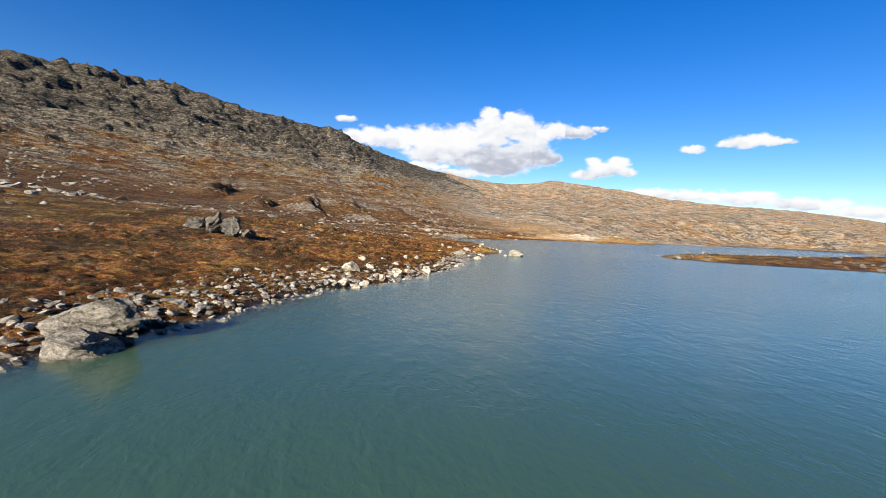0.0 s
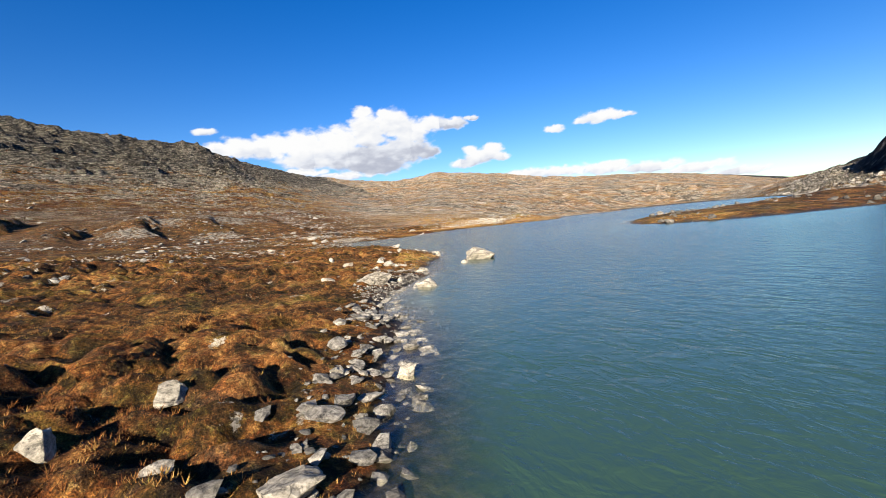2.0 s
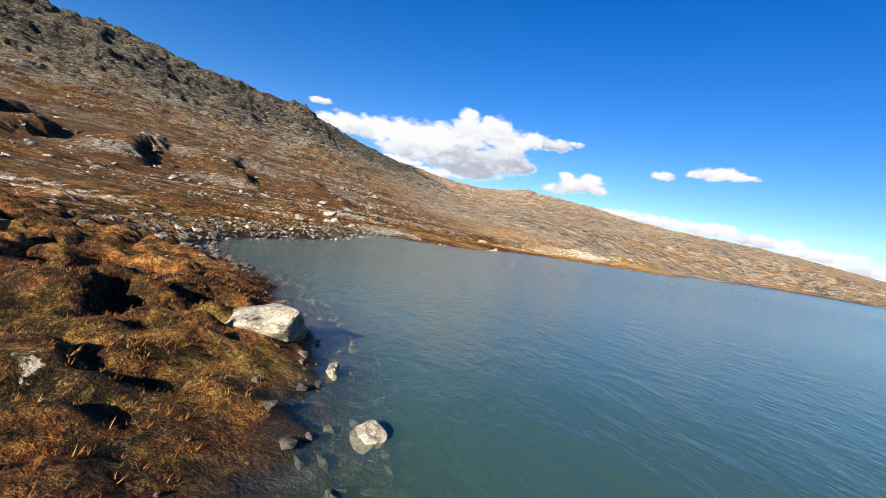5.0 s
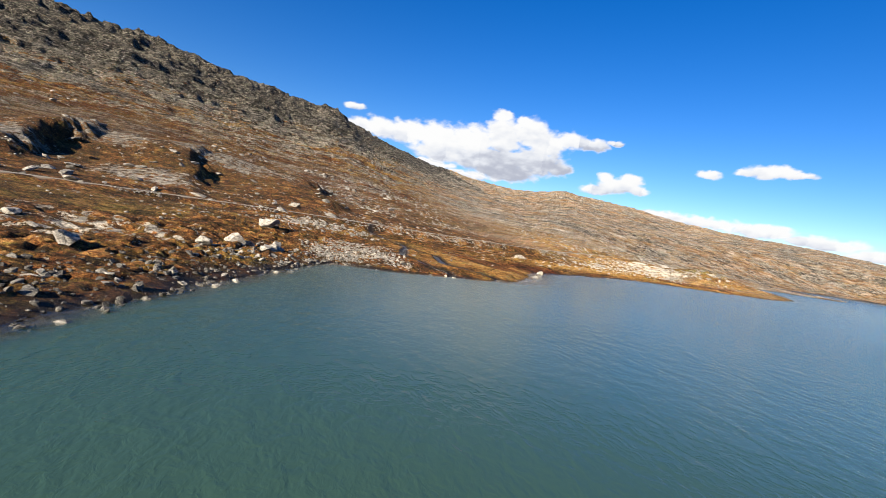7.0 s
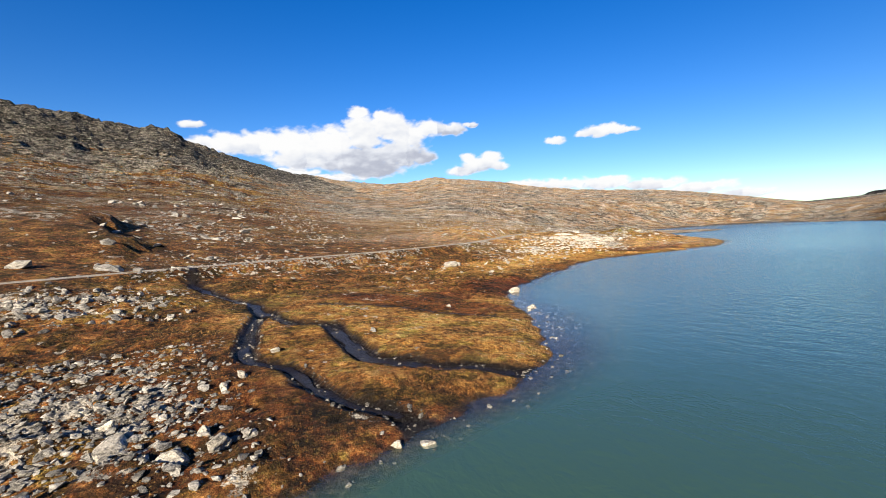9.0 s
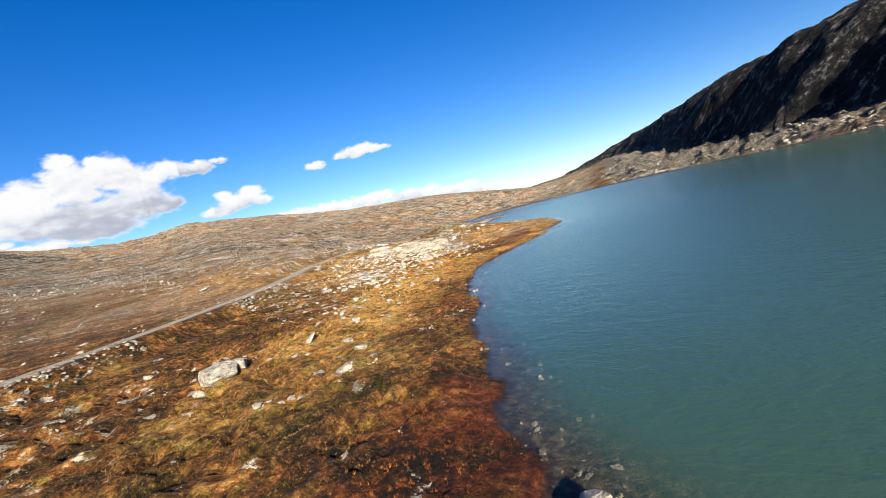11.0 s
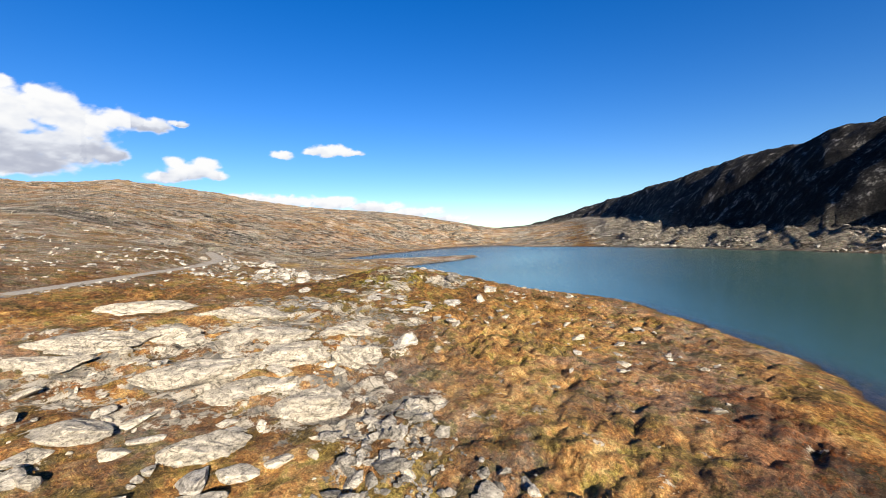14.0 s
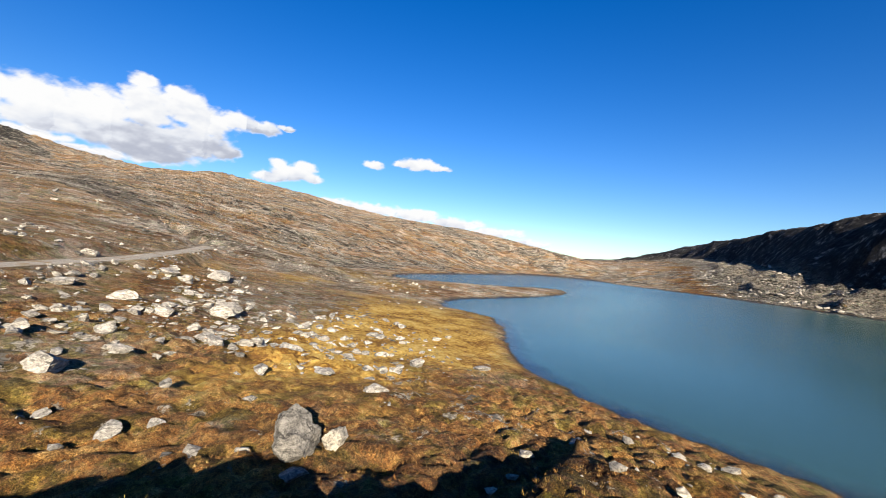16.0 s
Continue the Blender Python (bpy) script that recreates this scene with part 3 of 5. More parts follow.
def grass_material():
    """Dead grass, sedge and heather: hue by patch and by tuft, rust on the bog, straw on the dry banks, yellow-green in the moss."""
    m, t = material("dry_grass_blades")
    g = Graph(t)
    p = g.place()
    isle = t.nodes.new("ShaderNodeNewGeometry").outputs["Random Per Island"]
    patch = g.noise(p, 0.35, 5, 0.7)
    hue = g.math("ADD", g.math("MULTIPLY", isle, 0.5), g.math("MULTIPLY", g.span(patch, 0.34, 0.66), 0.5))
    col = g.ramp(hue, (0.05, (0.022, 0.010, 0.005)), (0.28, (0.075, 0.024, 0.008)), (0.46, (0.15, 0.056, 0.015)), (0.64, (0.20, 0.100, 0.027)), (0.82, (0.32, 0.185, 0.058)), (0.95, (0.17, 0.13, 0.03)))
    straw = g.ramp(hue, (0.1, (0.14, 0.072, 0.022)), (0.45, (0.34, 0.20, 0.064)), (0.8, (0.54, 0.375, 0.15)))
    col = g.mix(g.math("MULTIPLY", g.attr("straw"), 0.85), col, straw)
    rust = g.ramp(hue, (0.1, (0.022, 0.007, 0.003)), (0.5, (0.12, 0.033, 0.009)), (0.85, (0.26, 0.095, 0.026)))
    col = g.mix(g.attr("rust"), col, rust)
    moss = g.ramp(hue, (0.1, (0.05, 0.034, 0.008)), (0.5, (0.22, 0.175, 0.026)), (0.85, (0.46, 0.37, 0.10)))
    col = g.mix(g.math("MULTIPLY", g.attr("moss"), 0.7), col, moss)
    col = g.mix(g.math("MULTIPLY", g.attr("gold"), 0.8), col, g.ramp(hue, (0.1, (0.26, 0.13, 0.025)), (0.85, (0.72, 0.48, 0.14))))
    g.done(col, 0.85, None, Specular_IOR_Level=0.1)
    return m


def cloud_material():
    m, t = material("cloud_vapour")
    g = Graph(t)
    e = g.node("ShaderNodeEmission", Strength=0.30)
    g.put(e.inputs["Color"], g.ramp(g.attr("shade"), (0.0, (0.50, 0.53, 0.63)), (0.45, (0.80, 0.83, 0.90)), (1.0, (1.0, 1.0, 1.0))))
    clear = t.nodes.new("ShaderNodeBsdfTransparent")
    mixed = t.nodes.new("ShaderNodeMixShader")
    g.put(mixed.inputs[0], g.attr("body"))
    t.links.new(clear.outputs[0], mixed.inputs[1])
    t.links.new(e.outputs[0], mixed.inputs[2])
    out = t.nodes.new("ShaderNodeOutputMaterial")
    t.links.new(mixed.outputs[0], out.inputs["Surface"])
    return m


def peat_material():
    m, t = material("black_peat_water")
    g = Graph(t)
    p = g.place()
    chop = g.noise(p, 9.0, 3, 0.6)
    g.done((0.012, 0.009, 0.006), 0.28, g.bump(chop, 1.0, 0.05), Specular_IOR_Level=0.2)
    return m


PEAT = peat_material()
MOOR, WATER, GRAVEL = ground_material(), water_material(), gravel_material()
GNEISS = rock_material("pale_gneiss", (0.04, 0.036, 0.030), (0.30, 0.265, 0.21), (0.58, 0.52, 0.42), (0.12, 0.108, 0.085), 0.66)
TALUS = rock_material("broken_grey_stone", (0.03, 0.028, 0.026), (0.21, 0.19, 0.162), (0.48, 0.44, 0.375), (0.075, 0.07, 0.058), 0.42)
SLATE = rock_material("dark_lichened_rock", (0.03, 0.03, 0.03), (0.115, 0.102, 0.086), (0.26, 0.238, 0.205), (0.05, 0.046, 0.038))
GRASS, VAPOUR = grass_material(), cloud_material()

# ---- ground and lake ----
AXIS = radians(29.26)
AX, AY = math.sin(AXIS), math.cos(AXIS)
O_X, O_Y = 5.4, 15.4


def spaced(lo, hi, fine, reach_lo, reach_hi, grow):
    """Even steps from lo to hi, then widening steps out to the two reaches."""
    mid = np.arange(lo, hi + fine * 0.5, fine)
    def out(start, reach):
        vals, stepw, v = [], fine, start
        while v < reach:
            stepw *= grow
            v += stepw
            vals.append(v)
        return np.array(vals)
    left, right = -out(-lo, -reach_lo)[::-1], out(hi, reach_hi)
    return np.concatenate([left, mid, right])


def flight_offset(a):
    """How far the flight lies to the right of the axis, smoothed."""
    steps = np.arange(-90, 560, 1.0)
    t_a = np.array([((x - O_X) * AX + (y - O_Y) * AY) for x, y in FLIGHT])
    t_v = np.array([((x - O_X) * AY - (y - O_Y) * AX) for x, y in FLIGHT])
    c = np.interp(steps, t_a, t_v)
    for _ in range(3):
        c = np.convolve(np.pad(c, 12, mode="edge"), np.ones(25) / 25, "valid")
    return np.interp(a, steps, c)


def near_grid(fine, left=-190, right=190):
    """A grid along the flight, sheared to follow it."""
    a = spaced(-8, 400, fine, -70, 520, 1.06)
    v = spaced(-30, 15, fine, left, right, 1.07)
    A, V = np.meshgrid(a, v, indexing="ij")
    V = V + flight_offset(a)[:, None]
    return O_X + A * AX + V * AY, O_Y + A * AY - V * AX


def polar_grid(r0, r1, grow, b_step):
    b = np.radians(np.concatenate([np.arange(-70, 125, b_step), np.arange(125, 290 + 0.01, 2.5)]))
    r = r0 * grow ** np.arange(int(math.log(r1 / r0) / math.log(grow)) + 1)
    R, B = np.meshgrid(r, b, indexing="ij")
    return MIDDLE[0] + R * np.sin(B), MIDDLE[1] + R * np.cos(B)


def quads(rows, cols, base=0):
    i = np.arange((rows - 1) * cols).reshape(rows - 1, cols)[:, :-1].ravel() + base
    return np.stack([i, i + 1, i + cols + 1, i + cols], 1)


def sheet(name, verts, faces, attrs, mat):
    me = bpy.data.meshes.new(name)
    me.vertices.add(len(verts))
    me.vertices.foreach_set("co", verts.astype(np.float32).ravel())
    me.loops.add(len(faces) * 4)
    me.loops.foreach_set("vertex_index", faces.astype(np.int32).ravel())
    me.polygons.add(len(faces))
    me.polygons.foreach_set("loop_start", np.arange(0, len(faces) * 4, 4, dtype=np.int32))
    me.polygons.foreach_set("use_smooth", np.ones(len(faces), bool))
    for key, vals in attrs.items():
        me.attributes.new(key, "FLOAT", "POINT").data.foreach_set("value", np.asarray(vals, np.float32).ravel())
    me.update(calc_edges=True)
    me.validate()
    me.materials.append(mat)
    return new(name, me)


def upward(verts, faces):
    """Turns the faces so that they look up."""
    p = verts[faces[:, :3]]
    n = np.cross(p[:, 1] - p[:, 0], p[:, 2] - p[:, 0])[:, 2]
    faces[n < 0] = faces[n < 0][:, ::-1]
    return faces


def zones(x, y, z, d, rd, q):
    """Where the turf changes: bare rock, rust-red bog, straw, wet mud, gravel road, far slopes."""
    def blob(bx, by, rx, ry, turn=0.0):
        c, s = math.cos(radians(turn)), math.sin(radians(turn))
        u, w = (x - bx) * c + (y - by) * s, -(x - bx) * s + (y - by) * c
        return np.clip(1.25 - np.hypot(u / rx, w / ry) + 0.35 * fbm(x / 5, y / 5, 3, 71), 0, 1)
    r = np.hypot(x - MIDDLE[0], y - MIDDLE[1])
    rock = 0.55 * step01(fbm(x / 34, y / 34, 4, 73), 0.05, 0.45) * step01(d, 6, 20)
    rock = np.maximum(rock * 0.8, rocky(x, y))
    rock = np.maximum(rock, step01(q, -85, -45) * 0.72)
    rust = np.zeros_like(x)
    for spot in ((78, 250, 9, 4, 40), (67, 243.5, 8, 3.2, 40), (145, 289.5, 13, 4.6, 8), (146, 293.6, 14, 4.6, -16), (65, 241.5, 10, 4.2, -45), (158, 292.5, 7, 2.4, 15), (168, 334, 3, 1.5, 0), (186, 322, 4, 1.5, 20)):
        rust = np.maximum(rust, np.minimum(1, 2.3 * blob(*spot)))
    straw = np.zeros_like(x)
    for spot in ((64, 236, 15, 11, 30), (120, 287, 26, 8, 25), (206, 364, 36, 22, 42), (150, 288, 14, 4, 12), (232, 372, 14, 9, 50), (214, 358, 20, 12, 45), (200, 346, 12, 6, 20), (100, 277, 24, 6, 28), (60, 234, 8, 5, 40), (27.5, 101, 3, 10, -25), (140, 289, 16, 4, 12), (84, 120, 9, 12)):
        straw = np.maximum(straw, 0.9 * np.minimum(1, 1.5 * blob(*spot)))
    straw = np.maximum(straw, 0.8 * step01(fbm(x / 9, y / 9, 3, 78), -0.4, 0.2) * step01(x, 95, 125) * step01(y, 268, 285) * (1 - np.exp(-(((x - 176) / 16) ** 2 + ((y - 328) / 12) ** 2))))
    straw = straw * (1 - 0.85 * rust)
    b = np.degrees(np.arctan2(x - MIDDLE[0], y - MIDDLE[1]))
    rust = np.maximum(rust, 0.55 * np.minimum(1, 1.5 * blob(54, 228, 13, 9, 35)))
    rust = np.maximum(rust, 0.45 * step01(-b, -4, 10) * step01(r, 90, 220) * (1 - step01(-b, 100, 130)))
    moss = np.maximum(np.minimum(1, 1.5 * blob(178, 326, 10, 6, -30)), 0.7 * np.minimum(1, 1.5 * blob(168, 323, 9, 7, -20)))
    tan = step01(b, -4, 14) * (0.30 * step01(r, 110, 150) + 0.70 * step01(r, 185, 290)) * (1 - 0.9 * np.exp(-(((x - 178) / 26) ** 2 + ((y - 330) / 22) ** 2))) * (1 - 0.6 * np.clip(moss + 0.6 * rust + 1.5 * straw, 0, 1))
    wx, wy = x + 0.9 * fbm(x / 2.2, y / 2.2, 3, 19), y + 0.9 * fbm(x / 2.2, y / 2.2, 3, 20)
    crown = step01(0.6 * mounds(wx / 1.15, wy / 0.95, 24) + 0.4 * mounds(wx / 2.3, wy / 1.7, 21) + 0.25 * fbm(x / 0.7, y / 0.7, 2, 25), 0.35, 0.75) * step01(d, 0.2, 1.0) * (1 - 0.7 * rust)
    beach = 1 + 5 * np.exp(-(((x - 30) / 14) ** 2 + ((y - 185) / 34) ** 2)) + 3.5 * np.exp(-(((x - 20.0) / 2.2) ** 2 + ((y - 84.6) / 3.6) ** 2)) + 1.2 * step01(y, 62, 74) * (1 - step01(y, 112, 122)) * step01(x, 5, 12) * (1 - step01(x, 40, 50))
    wet = 1 - step01((d + 0.35 * fbm(x / 1.5, y / 1.5, 2, 75)) / beach, -0.2, 0.55)
    for course, wide in ((STREAM, 0.9), (BROOK, 0.75), (SEEP, 0.55)):
        sd, _ = line_distance(x + 0.5 * vnoise(x / 3.1, y / 3.1, 61), y + 0.5 * vnoise(x / 2.7, y / 2.7, 62), course)
        wet = np.maximum(wet, 1 - step01(sd, wide * 0.75, wide * 1.15))
    road = (1 - step01(rd + 0.4 * fbm(x / 2, y / 2, 2, 77), 1.2, 1.8))
    # western slope gets the painted shade; the terrace below is simply dark heath
    shade_heath = 0.85 * step01(-b, 14, 32) * step01(r, 60, 140) * (1 - step01(-b, 100, 130)) * step01(d, 2, 12)
    shade_heath = np.maximum(shade_heath, 0.3 * step01(q, -95, -65))
    tan = tan * (1 - step01(q, -110, -85))
    gold = np.maximum(np.minimum(1, 1.6 * blob(216, 361, 24, 11, 42)), 0.9 * np.minimum(1, 1.5 * blob(199, 352, 15, 7, 45))) * step01(d, 0.3, 2)
    gold = np.maximum(gold, 0.55 * np.minimum(1, 1.6 * blob(226, 398, 46, 18, 45)) * step01(fbm(x / 12, y / 12, 3, 99), -0.3, 0.3) * step01(d, 0.3, 3))
    return {"crown": crown, "gold": gold, "shade_heath": shade_heath, "moss": moss, "tan": tan, "rock": rock, "rust": rust * (1 - road), "straw": straw, "wet": wet, "road": road, "far": step01(r, 110, 380), "crag": step01(q, -16, 10), "high": step01(z + 25 * fbm(x / 90, y / 90, 3, 79), 35, 150) * (x < 250), "bed": step01(-d, -0.1, 0.5)}


def build_ground():
    nx, ny = near_grid(0.24, -72, 50)
    px, py = polar_grid(24, 4700, 1.0135, 0.21)
    nz, nd, nrd, _, nq = land(nx, ny)
    pz, pd, prd, _, pq = land(px, py, False)
    # where the two meet, the far sheet dives under the near one
    A = (px - O_X) * AX + (py - O_Y) * AY
    V = (px - O_X) * AY - (py - O_Y) * AX
    under = step01(A, -60, -40) * (1 - step01(A, 480, 505)) * step01(V - flight_offset(A), -68, -60) * (1 - step01(V - flight_offset(A), 40, 47))
    pz = pz - under * 3.0
    edge = np.ones_like(nz)
    edge[1:-1, 1:-1] = 0
    nz = nz - edge * 3
    verts = np.concatenate([np.stack([nx, ny, nz], -1).reshape(-1, 3), np.stack([px, py, pz], -1).reshape(-1, 3)])
    far_faces = quads(*px.shape)
    far_faces = far_faces[(under.ravel()[far_faces] < 0.999).any(1)]
    faces = np.concatenate([quads(*nx.shape), far_faces + nx.size])
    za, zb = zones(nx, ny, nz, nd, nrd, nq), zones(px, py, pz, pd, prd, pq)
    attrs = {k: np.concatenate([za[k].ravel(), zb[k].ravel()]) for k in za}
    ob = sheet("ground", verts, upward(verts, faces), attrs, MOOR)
    return tagged(ob, "rolling autumn moor of rust and ochre grass rising to bare stony hills", "ground", kind="structure")


def build_lake():
    nx, ny = near_grid(1.0)
    px, py = polar_grid(40, 900, 1.05, 0.8)
    A = (px - O_X) * AX + (py - O_Y) * AY
    V = (px - O_X) * AY - (py - O_Y) * AX
    parts, faces_all, murk_all, base = [], [], [], 0
    for x, y, drop in ((nx, ny, 0.0), (px, py, 0.03)):
        d = shore_distance(x, y)
        keep = d < 4
        if drop:
            keep &= ~((A > -35) & (A < 470) & (V > -130) & (V < 110))
        f = quads(*x.shape)
        f = f[keep.ravel()[f].all(1) if drop else keep.ravel()[f].any(1)]
        used = np.unique(f)
        index = np.full(x.size, -1)
        index[used] = np.arange(len(used))
        parts.append(np.stack([x.ravel()[used], y.ravel()[used], np.full(len(used), -drop)], 1))
        faces_all.append(index[f] + base)
        ux, uy = x.ravel()[used], y.ravel()[used]
        broad = 2.4 + 4 * np.exp(-((ux - 77) ** 2 + (uy - 232) ** 2) / 15**2) + 3 * np.exp(-((ux - 160) ** 2 + (uy - 286) ** 2) / 12**2)
        murk_all.append(step01((-d.ravel()[used] + 0.6 * fbm(x.ravel()[used] / 4, y.ravel()[used] / 4, 2, 81)) / broad, 0.0, 1.0) if not drop else np.ones(len(used)))
        base += len(used)
    verts, faces = np.concatenate(parts), np.concatenate(faces_all)
    ob = sheet("water", verts, upward(verts, faces), {"murk": np.concatenate(murk_all)}, WATER)
    ob.visible_shadow = False
    return tagged(ob, "milky blue-green glacial lake rippled by a light wind", "lake", kind="structure")


def along(line, step):
    """Points at even steps on a line, and the unit vectors to its right."""
    pts = np.array(line, float)
    runs = np.r_[0, np.cumsum(np.hypot(*np.diff(pts, axis=0).T))]
    s = np.arange(0, runs[-1], step)
    x, y = np.interp(s, runs, pts[:, 0]), np.interp(s, runs, pts[:, 1])
    dx, dy = np.gradient(x), np.gradient(y)
    for _ in range(2):
        dx, dy = (np.convolve(np.pad(v, 2, mode="edge"), np.ones(5) / 5, "valid") for v in (dx, dy))
    n = np.hypot(dx, dy)
    return x, y, dy / n, -dx / n


def ribbon(name, x, y, rx, ry, offsets, height, mat, attrs):
    X, Y = x[:, None] + rx[:, None] * offsets, y[:, None] + ry[:, None] * offsets
    verts = np.stack([X, Y, height(X, Y)], -1).reshape(-1, 3)
    return sheet(name, verts, upward(verts, quads(*X.shape)), {k: np.full(X.shape, v) for k, v in attrs.items()}, mat)


def build_road():
    x, y, rx, ry = along(ROAD[2:-1], 0.8)
    ragged = 1 + 0.12 * vnoise(x / 1.7, y / 1.7, 97)
    offsets = np.array([-1.7, -1.1, -0.5, 0.0, 0.5, 1.1, 1.7]) * ragged[:, None]
    ob = ribbon("road", x, y, rx, ry, offsets, lambda X, Y: land(X, Y)[0] + 0.05 - 0.09 * (np.abs(offsets) > 1.4), GRAVEL, {})
    return tagged(ob, "narrow pale gravel road on a low bank across the moor", "road", kind="structure")


def build_brook(course, wide, label):
    x, y, rx, ry = along(course, 0.4)
    x, y = x - 0.5 * vnoise(x / 3.1, y / 3.1, 61), y - 0.5 * vnoise(x / 2.7, y / 2.7, 62)
    ashore = shore_distance(x, y) > 0.9
    x, y, rx, ry = x[ashore], y[ashore], rx[ashore], ry[ashore]
    level = np.minimum.accumulate(land(x, y)[0] + 0.06)
    ob = ribbon("brook_water", x, y, rx, ry, np.array([-wide, 0.0, wide]) * (1 + 0.7 * vnoise(x / 0.9, y / 0.9, 63))[:, None], lambda X, Y: np.maximum(level, 0.02)[:, None] + 0 * X, PEAT, {})
    return tagged(ob, label, "brook", kind="structure")


build_ground()
build_lake()
build_road()
build_brook(STREAM, 0.36, "dark shallow brook winding through the boggy delta")
build_brook(BROOK, 0.26, "narrow black side brook cut into the delta turf")


# ---- clouds ----
def build_cloud(name, label, lumps, flat=0.0, shade_low=0.0):
    """A far bank of cloud, from lumps of (bearing, elevation, half width, half height) in degrees, seen from over the lake."""
    b0, b1 = min(l[0] - l[2] for l in lumps) - 1.2, max(l[0] + l[2] for l in lumps) + 1.2
    e0, e1 = min(l[1] - l[3] for l in lumps) - 0.7, max(l[1] + l[3] for l in lumps) + 0.8
    bs, es = np.arange(b0, b1, 0.13), np.arange(e0, e1, 0.09)
    B, E = np.meshgrid(bs, es, indexing="ij")
    wb, we = B + 0.40 * fbm(B / 1.1, E / 0.8, 4, 91), E + 0.30 * fbm(B / 1.0, E / 0.7, 4, 93)
    body = np.full(B.shape, -1.0)
    for lb, le, rb, re in lumps:
        up = we - le
        body = np.maximum(body, 1 - np.sqrt(((wb - lb) / rb) ** 2 + (up / np.where(up < 0, re * (1 - flat), re)) ** 2))
    wisp = fbm(B / 0.9, E / 0.5, 5, 95)
    alpha = step01(body + 0.26 * wisp, -0.08, 0.36)
    top, low = np.full(B.shape, -99.0), np.full(B.shape, 99.0)
    for lb, le, rb, re in lumps:
        inside = np.abs(wb - lb) < rb
        low = np.where(inside, np.minimum(low, le - re * (1 - flat)), low)
        top = np.where(inside, np.maximum(top, le + re), top)
    high = np.clip((we - low) / np.maximum(top - low, 0.3), 0, 1)
    shade = step01(high + 0.30 * fbm(B / 1.8, E / 0.9, 4, 97) + 0.10 * wisp - shade_low * step01(B, b0 + 0.35 * (b1 - b0), b0 + 0.6 * (b1 - b0)), -0.22, 0.58)
    edge = np.minimum.reduce([B - b0, b1 - B, E - e0, e1 - E])
    alpha = alpha * step01(edge, 0, 0.4)
    far = 4300 + 60 * body
    rb, re = np.radians(B), np.radians(E)
    verts = np.stack([100 + far * np.cos(re) * np.sin(rb), 200 + far * np.cos(re) * np.cos(rb), 8 + far * np.sin(re)], -1).reshape(-1, 3)
    ob = sheet(name, verts, quads(*B.shape), {"body": alpha, "shade": np.maximum(shade, step01(0.4 - body, 0.0, 0.4) * 0.75)}, VAPOUR)
    ob.visible_shadow = False
    return tagged(ob, label, "cloud", kind="structure")


build_cloud("backdrop_cumulus", "large white cumulus cloud with a grey flat base", [
    (-5, 10.8, 2.6, 1.2), (-2.5, 11.0, 3.0, 1.5), (1, 11.0, 4, 1.8), (5, 11.0, 4, 2.2), (9.0, 11.4, 3.6, 2.3), (13.0, 12.2, 2.8, 3.0), (12.6, 15.0, 1.5, 0.8), (16.2, 13.2, 2.6, 2.2), (15.6, 14.6, 1.3, 0.7),
    (18.6, 12.0, 2.8, 2.0), (21.5, 12.9, 2.2, 1.3), (24.3, 12.7, 2.2, 0.9), (26.6, 13.2, 1.4, 0.45), (12, 9.2, 6, 2.4), (17.4, 9.8, 4.2, 2.4), (6, 9.4, 5, 1.6), (20.6, 9.4, 1.8, 1.1), (14, 8.0, 4.4, 1.3)], 0.25, 0.28)
build_cloud("backdrop_cloud_wisp", "small white cloud wisp", [(-6.3, 13.0, 1.4, 0.5)])
build_cloud("backdrop_small_cloud", "small white fair-weather cloud", [(42.6, 11.0, 2.6, 0.95), (43.6, 11.3, 1.7, 0.75), (45.2, 10.8, 1.6, 0.45), (40.6, 10.8, 1.3, 0.55)], 0.45)
build_cloud("backdrop_cloud_puff", "tiny white cloud puff", [(37.2, 10.45, 1.25, 0.5)])
build_cloud("backdrop_middle_cloud", "white cloud over the far ridge", [(27.6, 8.2, 2.8, 1.2), (29.2, 8.9, 1.6, 1.0), (25.2, 7.5, 2.2, 0.7), (26.3, 8.9, 1.2, 0.9), (30.2, 8.0, 1.2, 0.7)], 0.2)
build_cloud("backdrop_low_clouds", "long low cloud bank behind the ridge", [
    (33, 5.3, 4, 0.8), (38, 5.2, 4, 0.8), (43, 4.9, 4, 0.9), (48, 4.4, 4, 0.8), (53, 3.7, 4, 0.7), (57, 2.6, 3, 0.6)], 0.1)
build_cloud("backdrop_cloud_strip", "thin white cloud strip touching the ridge", [(9, 7.2, 4, 0.6), (4, 7.9, 4, 0.6)], 0.1)


# ---- rocks ----
# each rock: x, y, width, height in metres
SHORE_SOUTH_A = [(-3.9, 31.1, 3.66, 1.83), (3.2, 53.2, 1.35, 0.72), (7.1, 53.9, 0.9, 0.5), (7.9, 53.8, 0.91, 0.22), (4.7, 55.3, 0.76, 0.42), (4.4, 49.3, 0.81, 0.46),
    (2.9, 48.5, 0.96, 0.4), (3.8, 48, 1.12, 0.29), (5.3, 51.8, 0.52, 0.41), (5.8, 51.6, 0.44, 0.44), (10.4, 59.5, 0.78, 0.65), (1.3, 52.3, 0.85, 0.23),
    (3.1, 51.1, 0.53, 0.27), (7.1, 55.2, 1.09, 0.55), (8.2, 56.9, 0.6, 0.44), (10.3, 59.9, 0.92, 0.65), (3.9, 59.1, 0.77, 0.41), (7.2, 59.2, 0.53, 0.33),
    (9.9, 67.8, 0.67, 0.33), (8.5, 66.1, 0.58, 0.42), (10.1, 65.3, 0.49, 0.2), (11.9, 64.1, 0.84, 0.31)]
